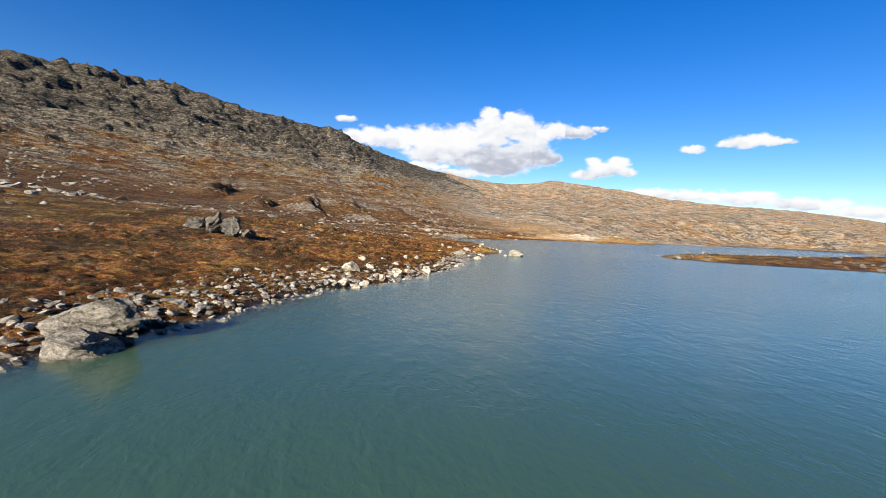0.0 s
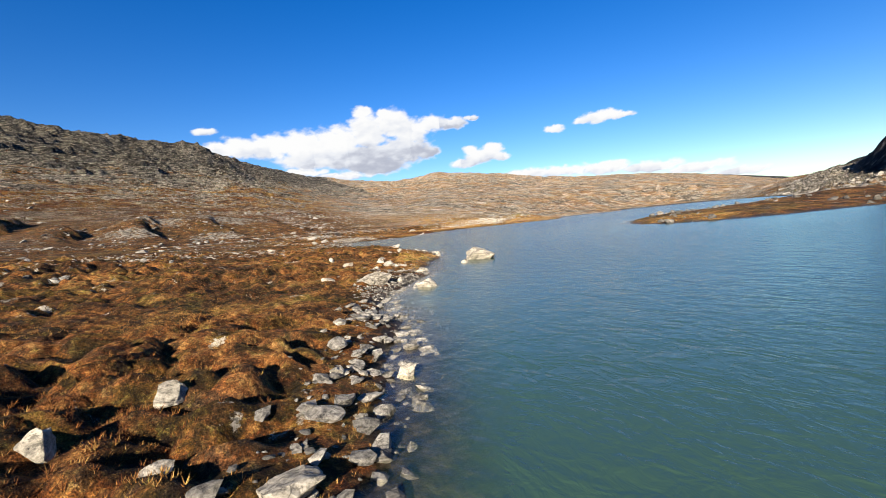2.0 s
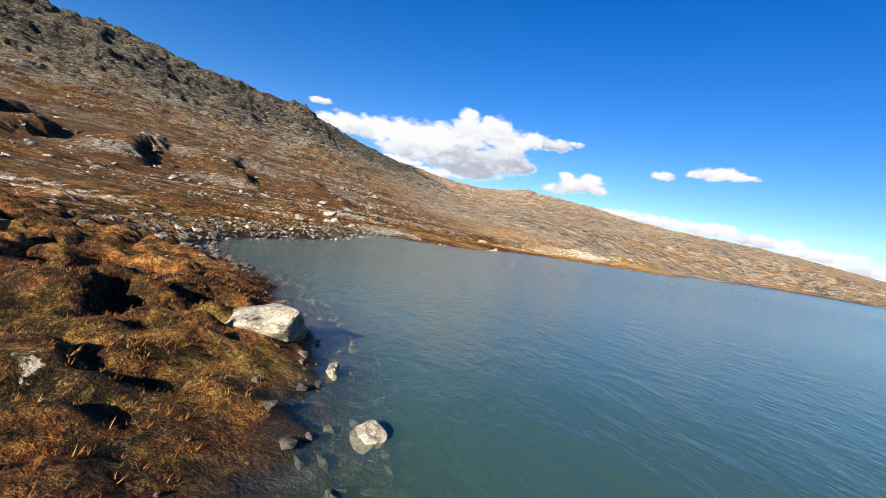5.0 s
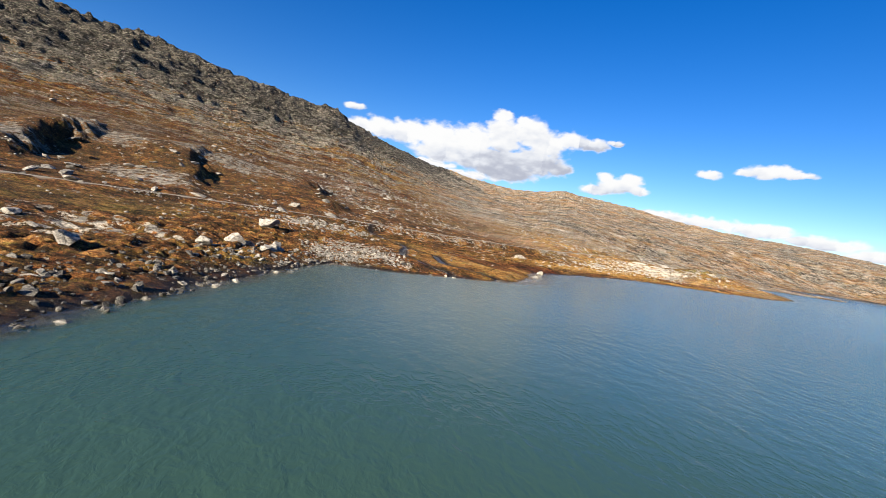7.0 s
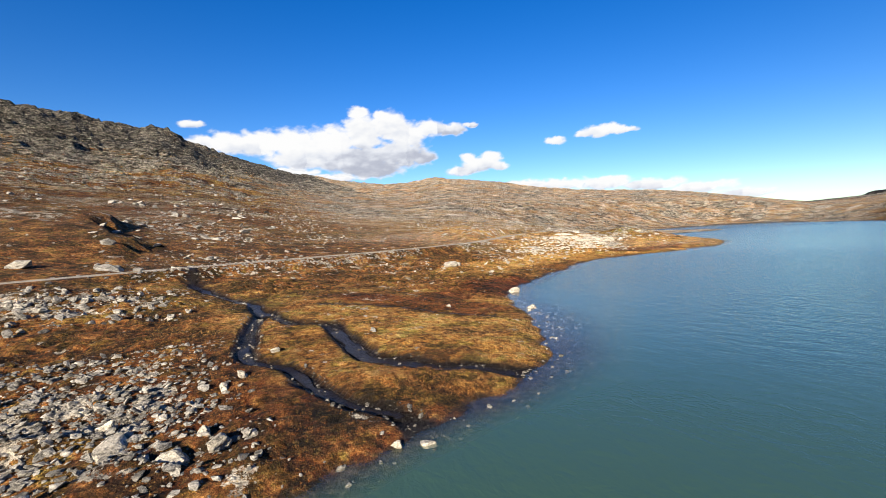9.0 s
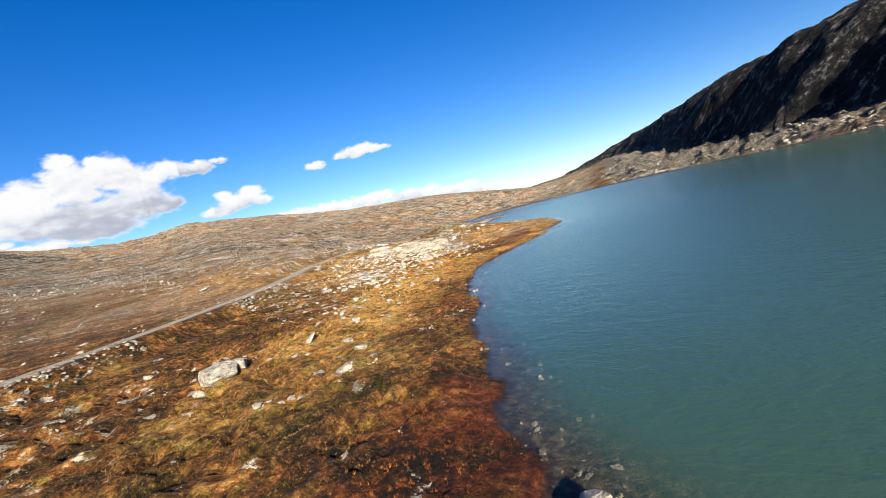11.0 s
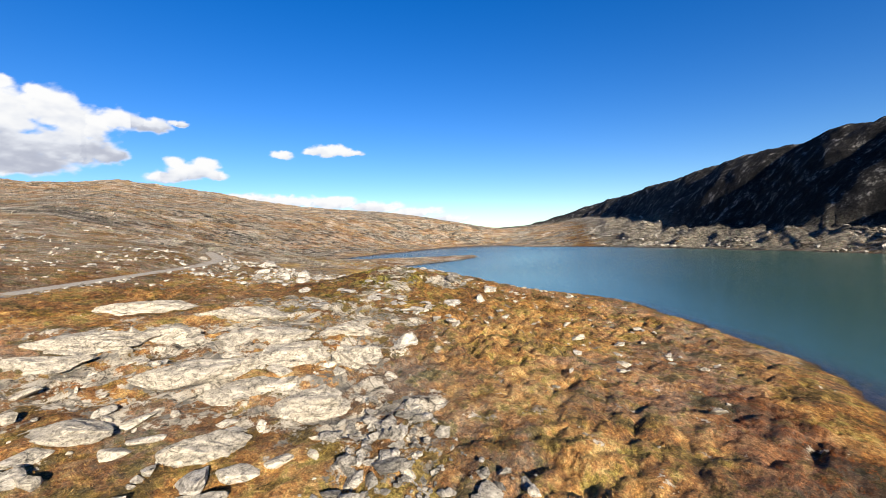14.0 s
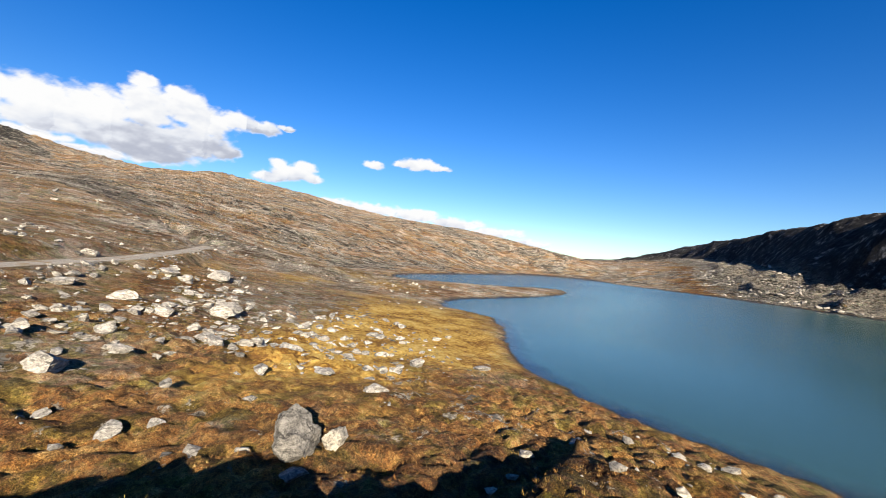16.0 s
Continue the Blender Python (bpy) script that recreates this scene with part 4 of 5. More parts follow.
SHORE_SOUTH_B = [(14.9, 68.6, 0.5, 0.36), (13.2, 68.6, 0.46, 0.27)]
POINT_A = [(18, 85, 2.06, 0.78), (15.5, 86.8, 1.34, 0.41), (20.8, 83.3, 1.15, 0.68), (20.6, 84.2, 0.57, 0.34), (20, 85.9, 0.59, 0.28), (21.1, 92.8, 1.11, 0.4),
    (17.7, 92.4, 0.76, 0.32), (18.6, 93.3, 0.9, 0.28), (19.4, 90.3, 0.54, 0.33), (22.5, 89.5, 0.48, 0.36), (23.8, 92.4, 0.65, 0.38), (22.5, 94, 0.97,
    0.18), (21.5, 97.5, 0.87, 0.41), (17.8, 101.7, 0.66, 0.42), (21.2, 91, 0.32, 0.24), (31.1, 107.6, 0.75, 0.56), (28.1, 113.4, 0.63, 0.37), (32.4, 112,
    0.71, 0.28), (26.2, 111.5, 0.56, 0.22), (31.8, 128.7, 2.03, 0.68), (34, 124.6, 0.68, 0.24), (32.3, 119.4, 0.35, 0.18)]
POINT_B = [(13, 143.6, 1.35, 0.67), (33, 117.3, 0.66, 0.31), (-11, 63.9, 5.23, 2.33)]
COVE_ROCKS = [(25.9, 193.2, 1.84, 1.03), (28.6, 196.2, 0.82, 0.49), (29.8, 205.4, 1.48, 0.95), (30.9, 210.4, 2.38, 1.19), (32.1, 211.7, 1.72, 0.98), (34.7, 210.9,
    1.82, 0.97), (32.8, 199.9, 1.12, 0.47), (16, 202.1, 1.3, 0.56), (29, 230.7, 3.38, 1.52), (34.5, 213.8, 1.43, 1), (31.2, 211.1, 1.89, 0.79), (34.4,
    209.8, 1.23, 0.61), (35.5, 208.4, 1.03, 0.41), (35.1, 212, 1.35, 0.47), (28.3, 233.2, 1.74, 1.16)]
DELTA_ROCKS = [(49.1, 219.2, 0.95, 0.47), (47.9, 219, 1.09, 0.4), (46, 220.4, 1.32, 0.47), (45.4, 222.1, 0.72, 0.51), (48.6, 220.4, 0.6, 0.36), (49.8, 226.3, 0.69,
    0.39), (49.1, 225, 0.77, 0.31), (56, 217.3, 0.61, 0.2), (54.9, 217.6, 0.44, 0.2), (51.5, 229.7, 0.58, 0.26), (82.1, 273.2, 3.34, 1.17), (74.6, 237.9,
    1.03, 0.46), (79, 248, 1.33, 0.7), (83.2, 273.7, 2.71, 1.08), (66.5, 239, 0.45, 0.24), (73.7, 237, 0.38, 0.24)]
KNOLL_A = [(109.6, 281.4, 0.88, 0.59), (110.4, 278.1, 0.93, 0.59), (119.7, 303.3, 3.09, 1.32), (108.8, 297.7, 1.71, 0.71), (110.7, 294, 1.28, 0.57), (109.3, 294,
    1.08, 0.59), (121.3, 303.8, 2.37, 0.83), (118.4, 298.9, 2.21, 1.12), (119.2, 297, 1.84, 0.83), (118, 296.8, 1.51, 0.69), (116.9, 299, 1.51, 0.69),
    (136.1, 320, 5.03, 2.24), (147.7, 324.1, 4.98, 1.85), (142.4, 319.7, 3.76, 1.88), (150, 314.1, 4.73, 2.3), (148.1, 308.1, 2.47, 3.09), (135.3, 301.1,
    1.74, 1.13), (140.2, 306, 1.64, 0.98), (139.2, 304.8, 1.6, 0.72), (140.6, 302.9, 1.62, 0.81), (137.1, 308.2, 1.99, 0.84), (137.3, 306.4, 1.14, 0.48)]
KNOLL_B = [(141.2, 323.7, 2.08, 1.56), (141.8, 318.2, 1.43, 0.7), (144.5, 309.1, 1.57, 0.72), (138.3, 323.1, 1.87, 0.93), (136.5, 316.2, 1.23, 0.54), (134.9,
    310.7, 0.86, 0.58), (148.5, 308.6, 2.28, 1.95), (153.5, 311.7, 2.8, 2.8), (159.4, 311.7, 1.86, 1.21), (181.7, 317, 1.81, 0.9), (177.1, 316, 1.36,
    0.86), (168.9, 316.7, 0.85, 0.89), (167.8, 317.1, 1.79, 0.65), (166.3, 329.5, 1.35, 0.54), (165.7, 318.6, 1.08, 0.54)]
BOULDER_FIELD_A = [(184.4, 333.0, 2.4, 1.8), (184.3, 333.2, 0.95, 0.3), (183.2, 331.7, 0.88, 0.35), (180.3, 347.4, 1.91, 1.1), (186.8, 365.1, 2.38, 1.1), (194.3,
    363.6, 3.09, 1.75), (201.1, 382.4, 4.44, 1.85), (179.9, 354.8, 1.37, 0.85), (183.8, 355, 1.37, 0.69), (188.6, 361.2, 1.99, 1.06), (188.8, 344.9, 1.21,
    0.6), (191.8, 338.8, 1.38, 0.55), (199.9, 344.3, 1.44, 0.72), (196.8, 343, 1.08, 0.58), (182.8, 340.3, 0.99, 0.41), (184, 335.9, 0.54, 0.29), (183.1,
    337.4, 1.11, 0.3), (183.2, 368.4, 2.27, 0.73), (187.7, 386.8, 2.36, 1.05), (191.7, 343.2, 1.58, 0.5), (186.2, 340.3, 0.72, 0.29), (183.6, 350.1, 1.31,
    0.6)]
BOULDER_FIELD_B = [(179.8, 342.6, 0.8, 0.32), (193.8, 378.9, 2.57, 1.16), (195.1, 377.4, 1.93, 1.03)]

LAKE_ROCKS = [(33.0, 113.3, 0.75), (33.1, 117.3, 0.5), (33.6, 119.6, 0.45), (34.1, 124.7, 0.7), (33.4, 127.2, 0.5)]

ICO = {}


def ball(level):
    """Points and faces of an icosphere, once for each level."""
    if level not in ICO:
        bm = bmesh.new()
        bmesh.ops.create_icosphere(bm, subdivisions=level, radius=1.0)
        bm.verts.index_update()
        ICO[level] = (np.array([v.co[:] for v in bm.verts]), np.array([[v.index for v in f.verts] for f in bm.faces]))
        bm.free()
    return ICO[level]


def rock_shape(rng, level, cuts, rough, slab=1.0, near=0.28, far_out=0.72):
    """An angular stone about 2 across: a ball cut by random planes, its faces roughened."""
    co, faces = ball(level)
    co = co.copy()
    for _ in range(cuts):
        n = rng.normal(size=3)
        n[2] = n[2] * 1.1 + 0.15
        n /= np.linalg.norm(n)
        far = rng.uniform(near, far_out)
        over = co @ n - far
        co = co - np.clip(over, 0, None)[:, None] * n * 0.94
    seed = int(rng.integers(1, 9999))
    if rough:
        wob = fbm(co[:, 0] * 2.1 + co[:, 2] * 1.3 + seed, co[:, 1] * 2.1 - co[:, 2] * 1.7, 4, seed % 97)
        ledge = ridged(co[:, 2] * 2.4 + 0.5 * co[:, 0] + seed, co[:, 1] * 0.5 + co[:, 0] * 0.4, 3, seed % 89)
        fine = fbm(co[:, 0] * 7 + co[:, 2] * 4 + seed, co[:, 1] * 7 - co[:, 2] * 5, 3, seed % 83)
        split = np.clip(ridged(co[:, 2] * 1.7 + 0.9 * co[:, 0] + seed, co[:, 1] * 0.8 - co[:, 2] * 0.3, 2, seed % 79) - 0.72, 0, 1)
        co = co * (1 + rough * wob + rough * 0.55 * ledge + rough * 0.30 * fine - rough * 2.2 * split)[:, None]
    co[:, 2] *= slab
    lo, hi = co.min(0), co.max(0)
    co = (co - (lo + hi) / 2) / ((hi - lo) / 2)
    return co, faces


def tri_mesh(name, verts, faces, mat, smooth=False):
    me = bpy.data.meshes.new(name)
    me.vertices.add(len(verts))
    me.vertices.foreach_set("co", np.asarray(verts, np.float32).ravel())
    me.loops.add(len(faces) * 3)
    me.loops.foreach_set("vertex_index", np.asarray(faces, np.int32).ravel())
    me.polygons.add(len(faces))
    me.polygons.foreach_set("loop_start", np.arange(0, len(faces) * 3, 3, dtype=np.int32))
    me.polygons.foreach_set("use_smooth", np.full(len(faces), smooth))
    me.update(calc_edges=True)
    me.materials.append(mat)
    return me


RNG = np.random.default_rng(7)


def ground_at(x, y):
    z = land(np.atleast_1d(np.asarray(x, float)), np.atleast_1d(np.asarray(y, float)))[0]
    return z


def place_boulder(x, y, wide, high, label, mat=GNEISS, level=4, deep=None, bury=0.28, turn=None, name="boulder", group="", near=0.34, far_out=0.78, rough=0.17):
    """One boulder of its own shape, bedded in the ground."""
    co, faces = rock_shape(RNG, level, 12, rough, 1.0, near, far_out)
    deep = deep or wide * RNG.uniform(0.65, 0.95)
    full = high / (1 - bury)
    co = co * (wide / 2, deep / 2, full / 2)
    a = RNG.uniform(0, 6.28) if turn is None else turn
    c, s = math.cos(a), math.sin(a)
    co = np.stack([co[:, 0] * c - co[:, 1] * s, co[:, 0] * s + co[:, 1] * c, co[:, 2]], 1)
    ob = new(name, tri_mesh(name, co, faces, mat))
    base = float(ground_at(x, y)[0])
    ob.location = (x, y, max(base, -0.25) - full * bury + full / 2)
    return tagged(ob, label, "rock", group)


def outcrop_of(label, blocks):
    """One outcrop whose blocks are its parts."""
    base = sum((b.location for b in blocks), Vector()) / len(blocks)
    whole = new("outcrop")
    whole.location = base
    for b in blocks:
        b.parent = whole
        b.location = b.location - base
        for key in ("label", "category", "group"):
            if key in b:
                del b[key]
    return tagged(whole, label, "rock outcrop")


# the large boulders that stand out
place_boulder(31.2, 96.5, 3.1, 1.45, "huge pale boulder standing in the lake", turn=2.35, deep=2.3, level=5, bury=0.15, near=0.52, far_out=0.85)
place_boulder(28.6, 94.6, 0.75, 0.55, "small pale rock breaking the lake surface", bury=0.1)
for bx, by, bw in LAKE_ROCKS:
    place_boulder(bx, by, bw, 0.30, "flat pale rock awash at the grassy waterline", group="rocks awash", level=3, bury=0.12, deep=bw * 0.6, near=0.5, far_out=0.85)
place_boulder(-4.5, 32.4, 3.2, 1.6, "huge lichen-grey boulder at the water's edge", TALUS, level=5, turn=0.4, near=0.30, far_out=0.8, rough=0.24)
place_boulder(-3.9, 31.0, 2.2, 0.85, "low cracked block in front of the huge boulder", TALUS, level=5, turn=0.2, near=0.35, far_out=0.8, rough=0.24)
for n, (bx, by, bw, bh) in enumerate(SHORE_SOUTH_A[1:] + SHORE_SOUTH_B):
    place_boulder(bx, by, bw * 1.05, bh, "angular pale grey rock on the stony shore", group="shore rocks", level=3 if bw < 0.8 else 4)
place_boulder(18.0, 85.1, 2.3, 0.72, "large split pale boulder in tawny grass above the gravel", level=5, deep=1.35, turn=-0.15, bury=0.2, near=0.42, far_out=0.85, rough=0.26)
for n, (bx, by, bw, bh) in enumerate(POINT_A[1:] + POINT_B[:-1]):
    place_boulder(bx, by, bw * 1.05, bh, "weathered pale rock bedded in tawny grass" if bw < 1 else "large split pale boulder in tawny grass", group="rocks on the grassy point", level=3 if bw < 0.8 else 4)
outcrop_of("dark craggy lichened outcrop on the rusty moor", [
    place_boulder(bx, by, bw, bh, "", SLATE, level=5, name="crag", rough=0.34, near=0.3, far_out=0.8)
    for bx, by, bw, bh in ((-11.6, 64.8, 3.0, 2.2), (-9.6, 64.2, 2.6, 1.8), (-13.4, 65.2, 2.4, 1.3), (-8.0, 63.9, 1.8, 1.0))])

for bx, by, bw, bh in COVE_ROCKS:
    place_boulder(bx, by, bw, bh * 0.9, "pale block on the stony cove shore", TALUS, group="cove blocks", level=3)
for bx, by, bw, bh in DELTA_ROCKS:
    place_boulder(bx, by, bw, bh, "pale stone on the boggy delta", group="delta stones", level=3)
for bx, by, bw, bh in KNOLL_A + KNOLL_B:
    wide = bw > 2.2
    if wide and bx > 130:
        continue
    place_boulder(bx, by, bw * (1.15 if wide else 1), bh * (0.34 if wide else 0.62), "broad ice-smoothed pale rock hump" if wide else "pale angular rock on the knoll", TALUS,
                  group="outcrops on the knoll" if wide else "knoll rocks", level=4 if bw > 1.4 else 3, bury=0.5 if wide else 0.4, name="outcrop" if wide else "boulder")
# the ice-smoothed whaleback of the knoll: x, y, length, breadth, height
WHALEBACK = [(147.3, 325.2, 7.0, 3.4, 1.0), (144.6, 323.2, 4.2, 2.2, 0.7), (150.6, 324.0, 5.0, 3.2, 0.9), (148.6, 317.0, 7.0, 3.2, 0.9), (150.0, 313.6, 5.5, 2.6, 0.8),
             (150.6, 310.4, 3.6, 2.4, 1.1), (145.7, 310.6, 3.2, 1.8, 0.7), (142.8, 315.2, 4.0, 1.7, 0.5), (153.4, 315.6, 5.0, 3.0, 0.9), (158.8, 316.8, 4.5, 3.0, 0.9),
             (154.2, 318.9, 6.0, 3.4, 1.0), (156.3, 324.8, 7.0, 3.6, 1.1), (153.4, 331.0, 8.0, 3.2, 1.0), (155.6, 312.3, 3.0, 2.4, 1.2)]
outcrop_of("cream-white whaleback of ice-smoothed slabs on the grassy knoll", [
    place_boulder(bx, by, bw, bh * 0.8, "", deep=bd, turn=radians(-40 + RNG.normal(0, 9)), level=5, bury=0.55, name="slab", near=0.55, far_out=0.9, rough=0.2)
    for bx, by, bw, bd, bh in WHALEBACK])
place_boulder(185.0, 334.3, 1.9, 1.55, "tall peaked wedge of split grey rock below the ledge", TALUS, level=5, deep=1.5, bury=0.12, near=0.20, far_out=0.62, turn=1.1, rough=0.26)
place_boulder(186.4, 334.1, 1.15, 0.7, "pale block leaning against the peaked wedge", level=4, bury=0.2)
for n, (bx, by, bw, bh) in enumerate(BOULDER_FIELD_A[1:] + BOULDER_FIELD_B):
    place_boulder(bx, by, bw * 0.9, bh * 0.75, "pale boulder casting a hard shadow on yellow moor", TALUS, group="boulder field", level=4 if bw > 1.5 else 3, bury=0.22)

outcrop_of("cracked lichen-grey outcrop in yellow moss", [
    place_boulder(bx, by, bw, bh, "", SLATE, level=3, name="block")
    for bx, by, bw, bh in ((179.6, 320.9, 1.6, 0.75), (181.2, 321.3, 1.2, 0.6), (178.2, 320.6, 1.0, 0.45), (180.6, 319.9, 0.8, 0.4), (176.2, 321.6, 0.9, 0.25))])


# ---- scattered stones ----
def scatter(count, area, size, seed, keep=None):
    """Places and sizes of stones in an area (x0, y0, x1, y1), thinned by keep(x, y), a chance from 0 to 1."""
    rng = np.random.default_rng(seed)
    x, y = rng.uniform(area[0], area[2], count), rng.uniform(area[1], area[3], count)
    s = size[0] + (size[1] - size[0]) * rng.random(count) ** 2.6
    if keep is not None:
        ok = rng.random(count) < keep(x, y)
        x, y, s = x[ok], y[ok], s[ok]
    return x, y, s


SMALL = [rock_shape(np.random.default_rng(100 + k), 1, 6, 0.10) for k in range(10)]
MIDDLE_SIZE = [rock_shape(np.random.default_rng(200 + k), 2, 9, 0.10) for k in range(10)]


def stone_field(name, label, x, y, s, seed, mat=GNEISS, shapes=SMALL, flat=0.75):
    """Stones past counting, in one mesh."""
    rng = np.random.default_rng(seed)
    z = land(x, y)[0]
    verts, faces, base = [], [], 0
    for px, py, pz, size in zip(x, y, np.maximum(z, -0.35), s):
        co, f = shapes[rng.integers(len(shapes))]
        a, tilt = rng.uniform(0, 6.28), rng.normal(0, 0.25)
        c, sn = math.cos(a), math.sin(a)
        q = co * (size * rng.uniform(0.4, 0.6), size * rng.uniform(0.28, 0.5), size * flat * rng.uniform(0.3, 0.6))
        q = np.stack([q[:, 0] * c - q[:, 1] * sn, q[:, 0] * sn + q[:, 1] * c, q[:, 2] + q[:, 0] * tilt], 1)
        verts.append(q + (px, py, pz + size * 0.08))
        faces.append(f + base)
        base += len(q)
    if not verts:
        return None
    ob = new(name, tri_mesh(name, np.concatenate(verts), np.concatenate(faces), mat))
    return tagged(ob, label, "stones", kind="stuff")


def near_shore(lo, hi):
    return lambda x, y: ((lambda d: step01(d, lo - 0.6, lo) * (1 - step01(d, hi * 0.4, hi)))(shore_distance(x, y)))


def within(bx, by, rx, ry, turn=0.0, noise_size=3.0):
    def chance(x, y):
        c, s = math.cos(radians(turn)), math.sin(radians(turn))
        u, w = (x - bx) * c + (y - by) * s, -(x - bx) * s + (y - by) * c
        return np.clip(1.35 - np.hypot(u / rx, w / ry) + 0.5 * fbm(x / noise_size, y / noise_size, 2, 83), 0, 1) * (shore_distance(x, y) > -0.4)
    return chance


def off_road(keep):
    return lambda x, y: keep(x, y) * (line_distance(x, y, ROAD)[0] > 2.6)


def stone_things(name, label, group, x, y, s, seed, mat=GNEISS, flat=0.75, bury=0.3):
    """Stones that can be told apart: things of their own, on shared meshes."""
    rng = np.random.default_rng(seed)
    meshes = [tri_mesh(name, co * 0.5, f, mat) for co, f in MIDDLE_SIZE]
    z = np.maximum(land(x, y)[0], -0.3)
    for px, py, pz, size in zip(x, y, z, s):
        ob = new(name, meshes[rng.integers(len(meshes))])
        sz = size * flat * rng.uniform(0.6, 1.0)
        ob.scale = (size * rng.uniform(0.85, 1.15), size * rng.uniform(0.6, 0.95), sz)
        ob.rotation_euler = (rng.normal(0, 0.14), rng.normal(0, 0.14), rng.uniform(0, 6.28))
        ob.location = (px, py, pz + sz * (0.5 - bury))
        tagged(ob, label, "rock", group)


def split(found, most):
    """The largest stones apart from the rest."""
    x, y, s = found
    order = np.argsort(-s)
    big, rest = order[:most], order[most:]
    return (x[big], y[big], s[big]), (x[rest], y[rest], s[rest])


big, rest = split(scatter(26000, (-18, 20, 24, 92), (0.08, 0.66), 31, lambda x, y: (1 - 0.8 * step01(y, 74, 82)) * np.maximum(near_shore(-0.7, 2.6)(x, y), 0.6 * near_shore(-0.6, 6.5)(x, y) * (1 - step01(y, 50, 64)))), 110)
stone_things("shore_rock", "angular pale rock in the stony shore", "south shore rocks", *big, 61, TALUS, flat=0.5)
stone_field("shore_stones", "pale angular stones heaped along the shore", *rest, 31, TALUS, flat=0.5)
stone_field("shore_stones", "pale chips and pebbles on the dark gravel of the point", *scatter(2600, (16, 81, 25, 91), (0.05, 0.22), 59, near_shore(-0.8, 3.2)), 59, TALUS)
stone_field("shore_stones", "dark wet stones along the grassy waterline", *scatter(9000, (10, 72, 40, 145), (0.06, 0.32), 32, near_shore(-1.6, 1.4)), 32, SLATE)
big, rest = split(scatter(9000, (14, 140, 44, 216), (0.08, 0.6), 33, near_shore(-0.6, 9)), 80)
stone_things("cove_rock", "grey and pale rock on the cove's gravel", "cove rocks", *big, 62, TALUS)
stone_field("shore_stones", "dark wet stones round the cove", *rest, 33, SLATE)
stone_field("shore_stones", "small stones along the delta's edge", *scatter(6000, (44, 212, 160, 290), (0.06, 0.36), 34, near_shore(-2.2, 0.4)), 34, TALUS)
stone_field("delta_fan", "dark wet stones in the shallows off the delta", *scatter(5000, (66, 218, 96, 252), (0.08, 0.34), 47,
            lambda x, y: (shore_distance(x, y) < 0.3) * np.clip(1.2 + shore_distance(x, y) / 6 - np.hypot((x - 78) / 12, (y - 237) / 12) * 0.6, 0, 0.8)), 47, SLATE)
stone_field("scree", "fan of loose pale scree running into the lake", *scatter(15000, (34, 210, 54, 238), (0.10, 0.46), 35, within(43, 222, 5.6, 8.6, -12)), 35, TALUS, flat=0.6)
stone_field("brook_stones", "dark wet stones in the brook's bed", *scatter(6000, (46, 216, 68, 262), (0.08, 0.28), 58,
            lambda x, y: 0.8 * (np.minimum(line_distance(x + 0.5 * vnoise(x / 3.1, y / 3.1, 61), y + 0.5 * vnoise(x / 2.7, y / 2.7, 62), STREAM)[0],
                                           line_distance(x + 0.5 * vnoise(x / 3.1, y / 3.1, 61), y + 0.5 * vnoise(x / 2.7, y / 2.7, 62), BROOK)[0]) < 0.8)), 58, SLATE)
stone_field("scree", "loose stones below the road", *scatter(3200, (22, 234, 50, 264), (0.15, 0.8), 36, off_road(within(36, 248, 9, 8))), 36, TALUS)
stone_field("scree", "pile of grey broken stones beside the red bog", *scatter(2400, (138, 292, 156, 312), (0.14, 0.62), 37, within(147, 302, 4.6, 3.6, 60)), 37, TALUS)
stone_field("moor_stones", "pale stones sown over the moor", *scatter(30000, (-70, 20, 60, 300), (0.10, 0.75), 38,
            off_road(lambda x, y: (shore_distance(x, y) > 1.5) * np.clip(-0.02 + 0.9 * fbm(x / 15, y / 15, 3, 85), 0, 0.6) * (1 - within(66, 243, 20, 18)(x, y)) * (line_distance(x, y, STREAM)[0] > 2))), 38, TALUS, flat=0.6)
stone_field("moor_stones", "pale stones and blocks thick on the northern moor", *scatter(40000, (40, 262, 300, 470), (0.13, 1.05), 39,
            off_road(lambda x, y: (shore_distance(x, y) > 6) * np.clip(0.10 + 0.9 * fbm(x / 17, y / 17, 3, 87), 0, 0.8))), 39, flat=0.42)
stone_field("scree", "tumbled grey blocks below the whaleback", *scatter(1500, (142, 298, 158, 313), (0.25, 0.95), 48, within(150, 305.6, 3.6, 1.9, 40, 1.5)), 48, TALUS)
big, rest = split(scatter(3600, (100, 282, 172, 340), (0.15, 1.5), 40, off_road(within(132, 306, 24, 12, 35, 4.0))), 110)
stone_things("knoll_rock", "flat pale slab bedded in knoll grass", "knoll slabs", *big, 63, flat=0.42, bury=0.42)
stone_field("knoll_stones", "flat pale stones lying among the knoll grass", *rest, 40)
big, rest = split(scatter(5200, (152, 310, 190, 336), (0.12, 1.5), 49, lambda x, y: 0.8 * np.maximum(within(167, 322, 8, 6, 20, 1.6)(x, y), within(179, 323.5, 5, 4, 0, 1.6)(x, y))
                          * step01(fbm(x / 1.7, y / 1.7, 2, 92), -0.05, 0.35)), 90)
stone_things("flat_rock", "thin broken slab of lichened rock in moss", "broken slabs in the moss", *big, 65, TALUS, flat=0.32, bury=0.4)
stone_field("slab_litter", "broken lichened slabs and chips lying in yellow moss", *rest, 49, TALUS, flat=0.4)
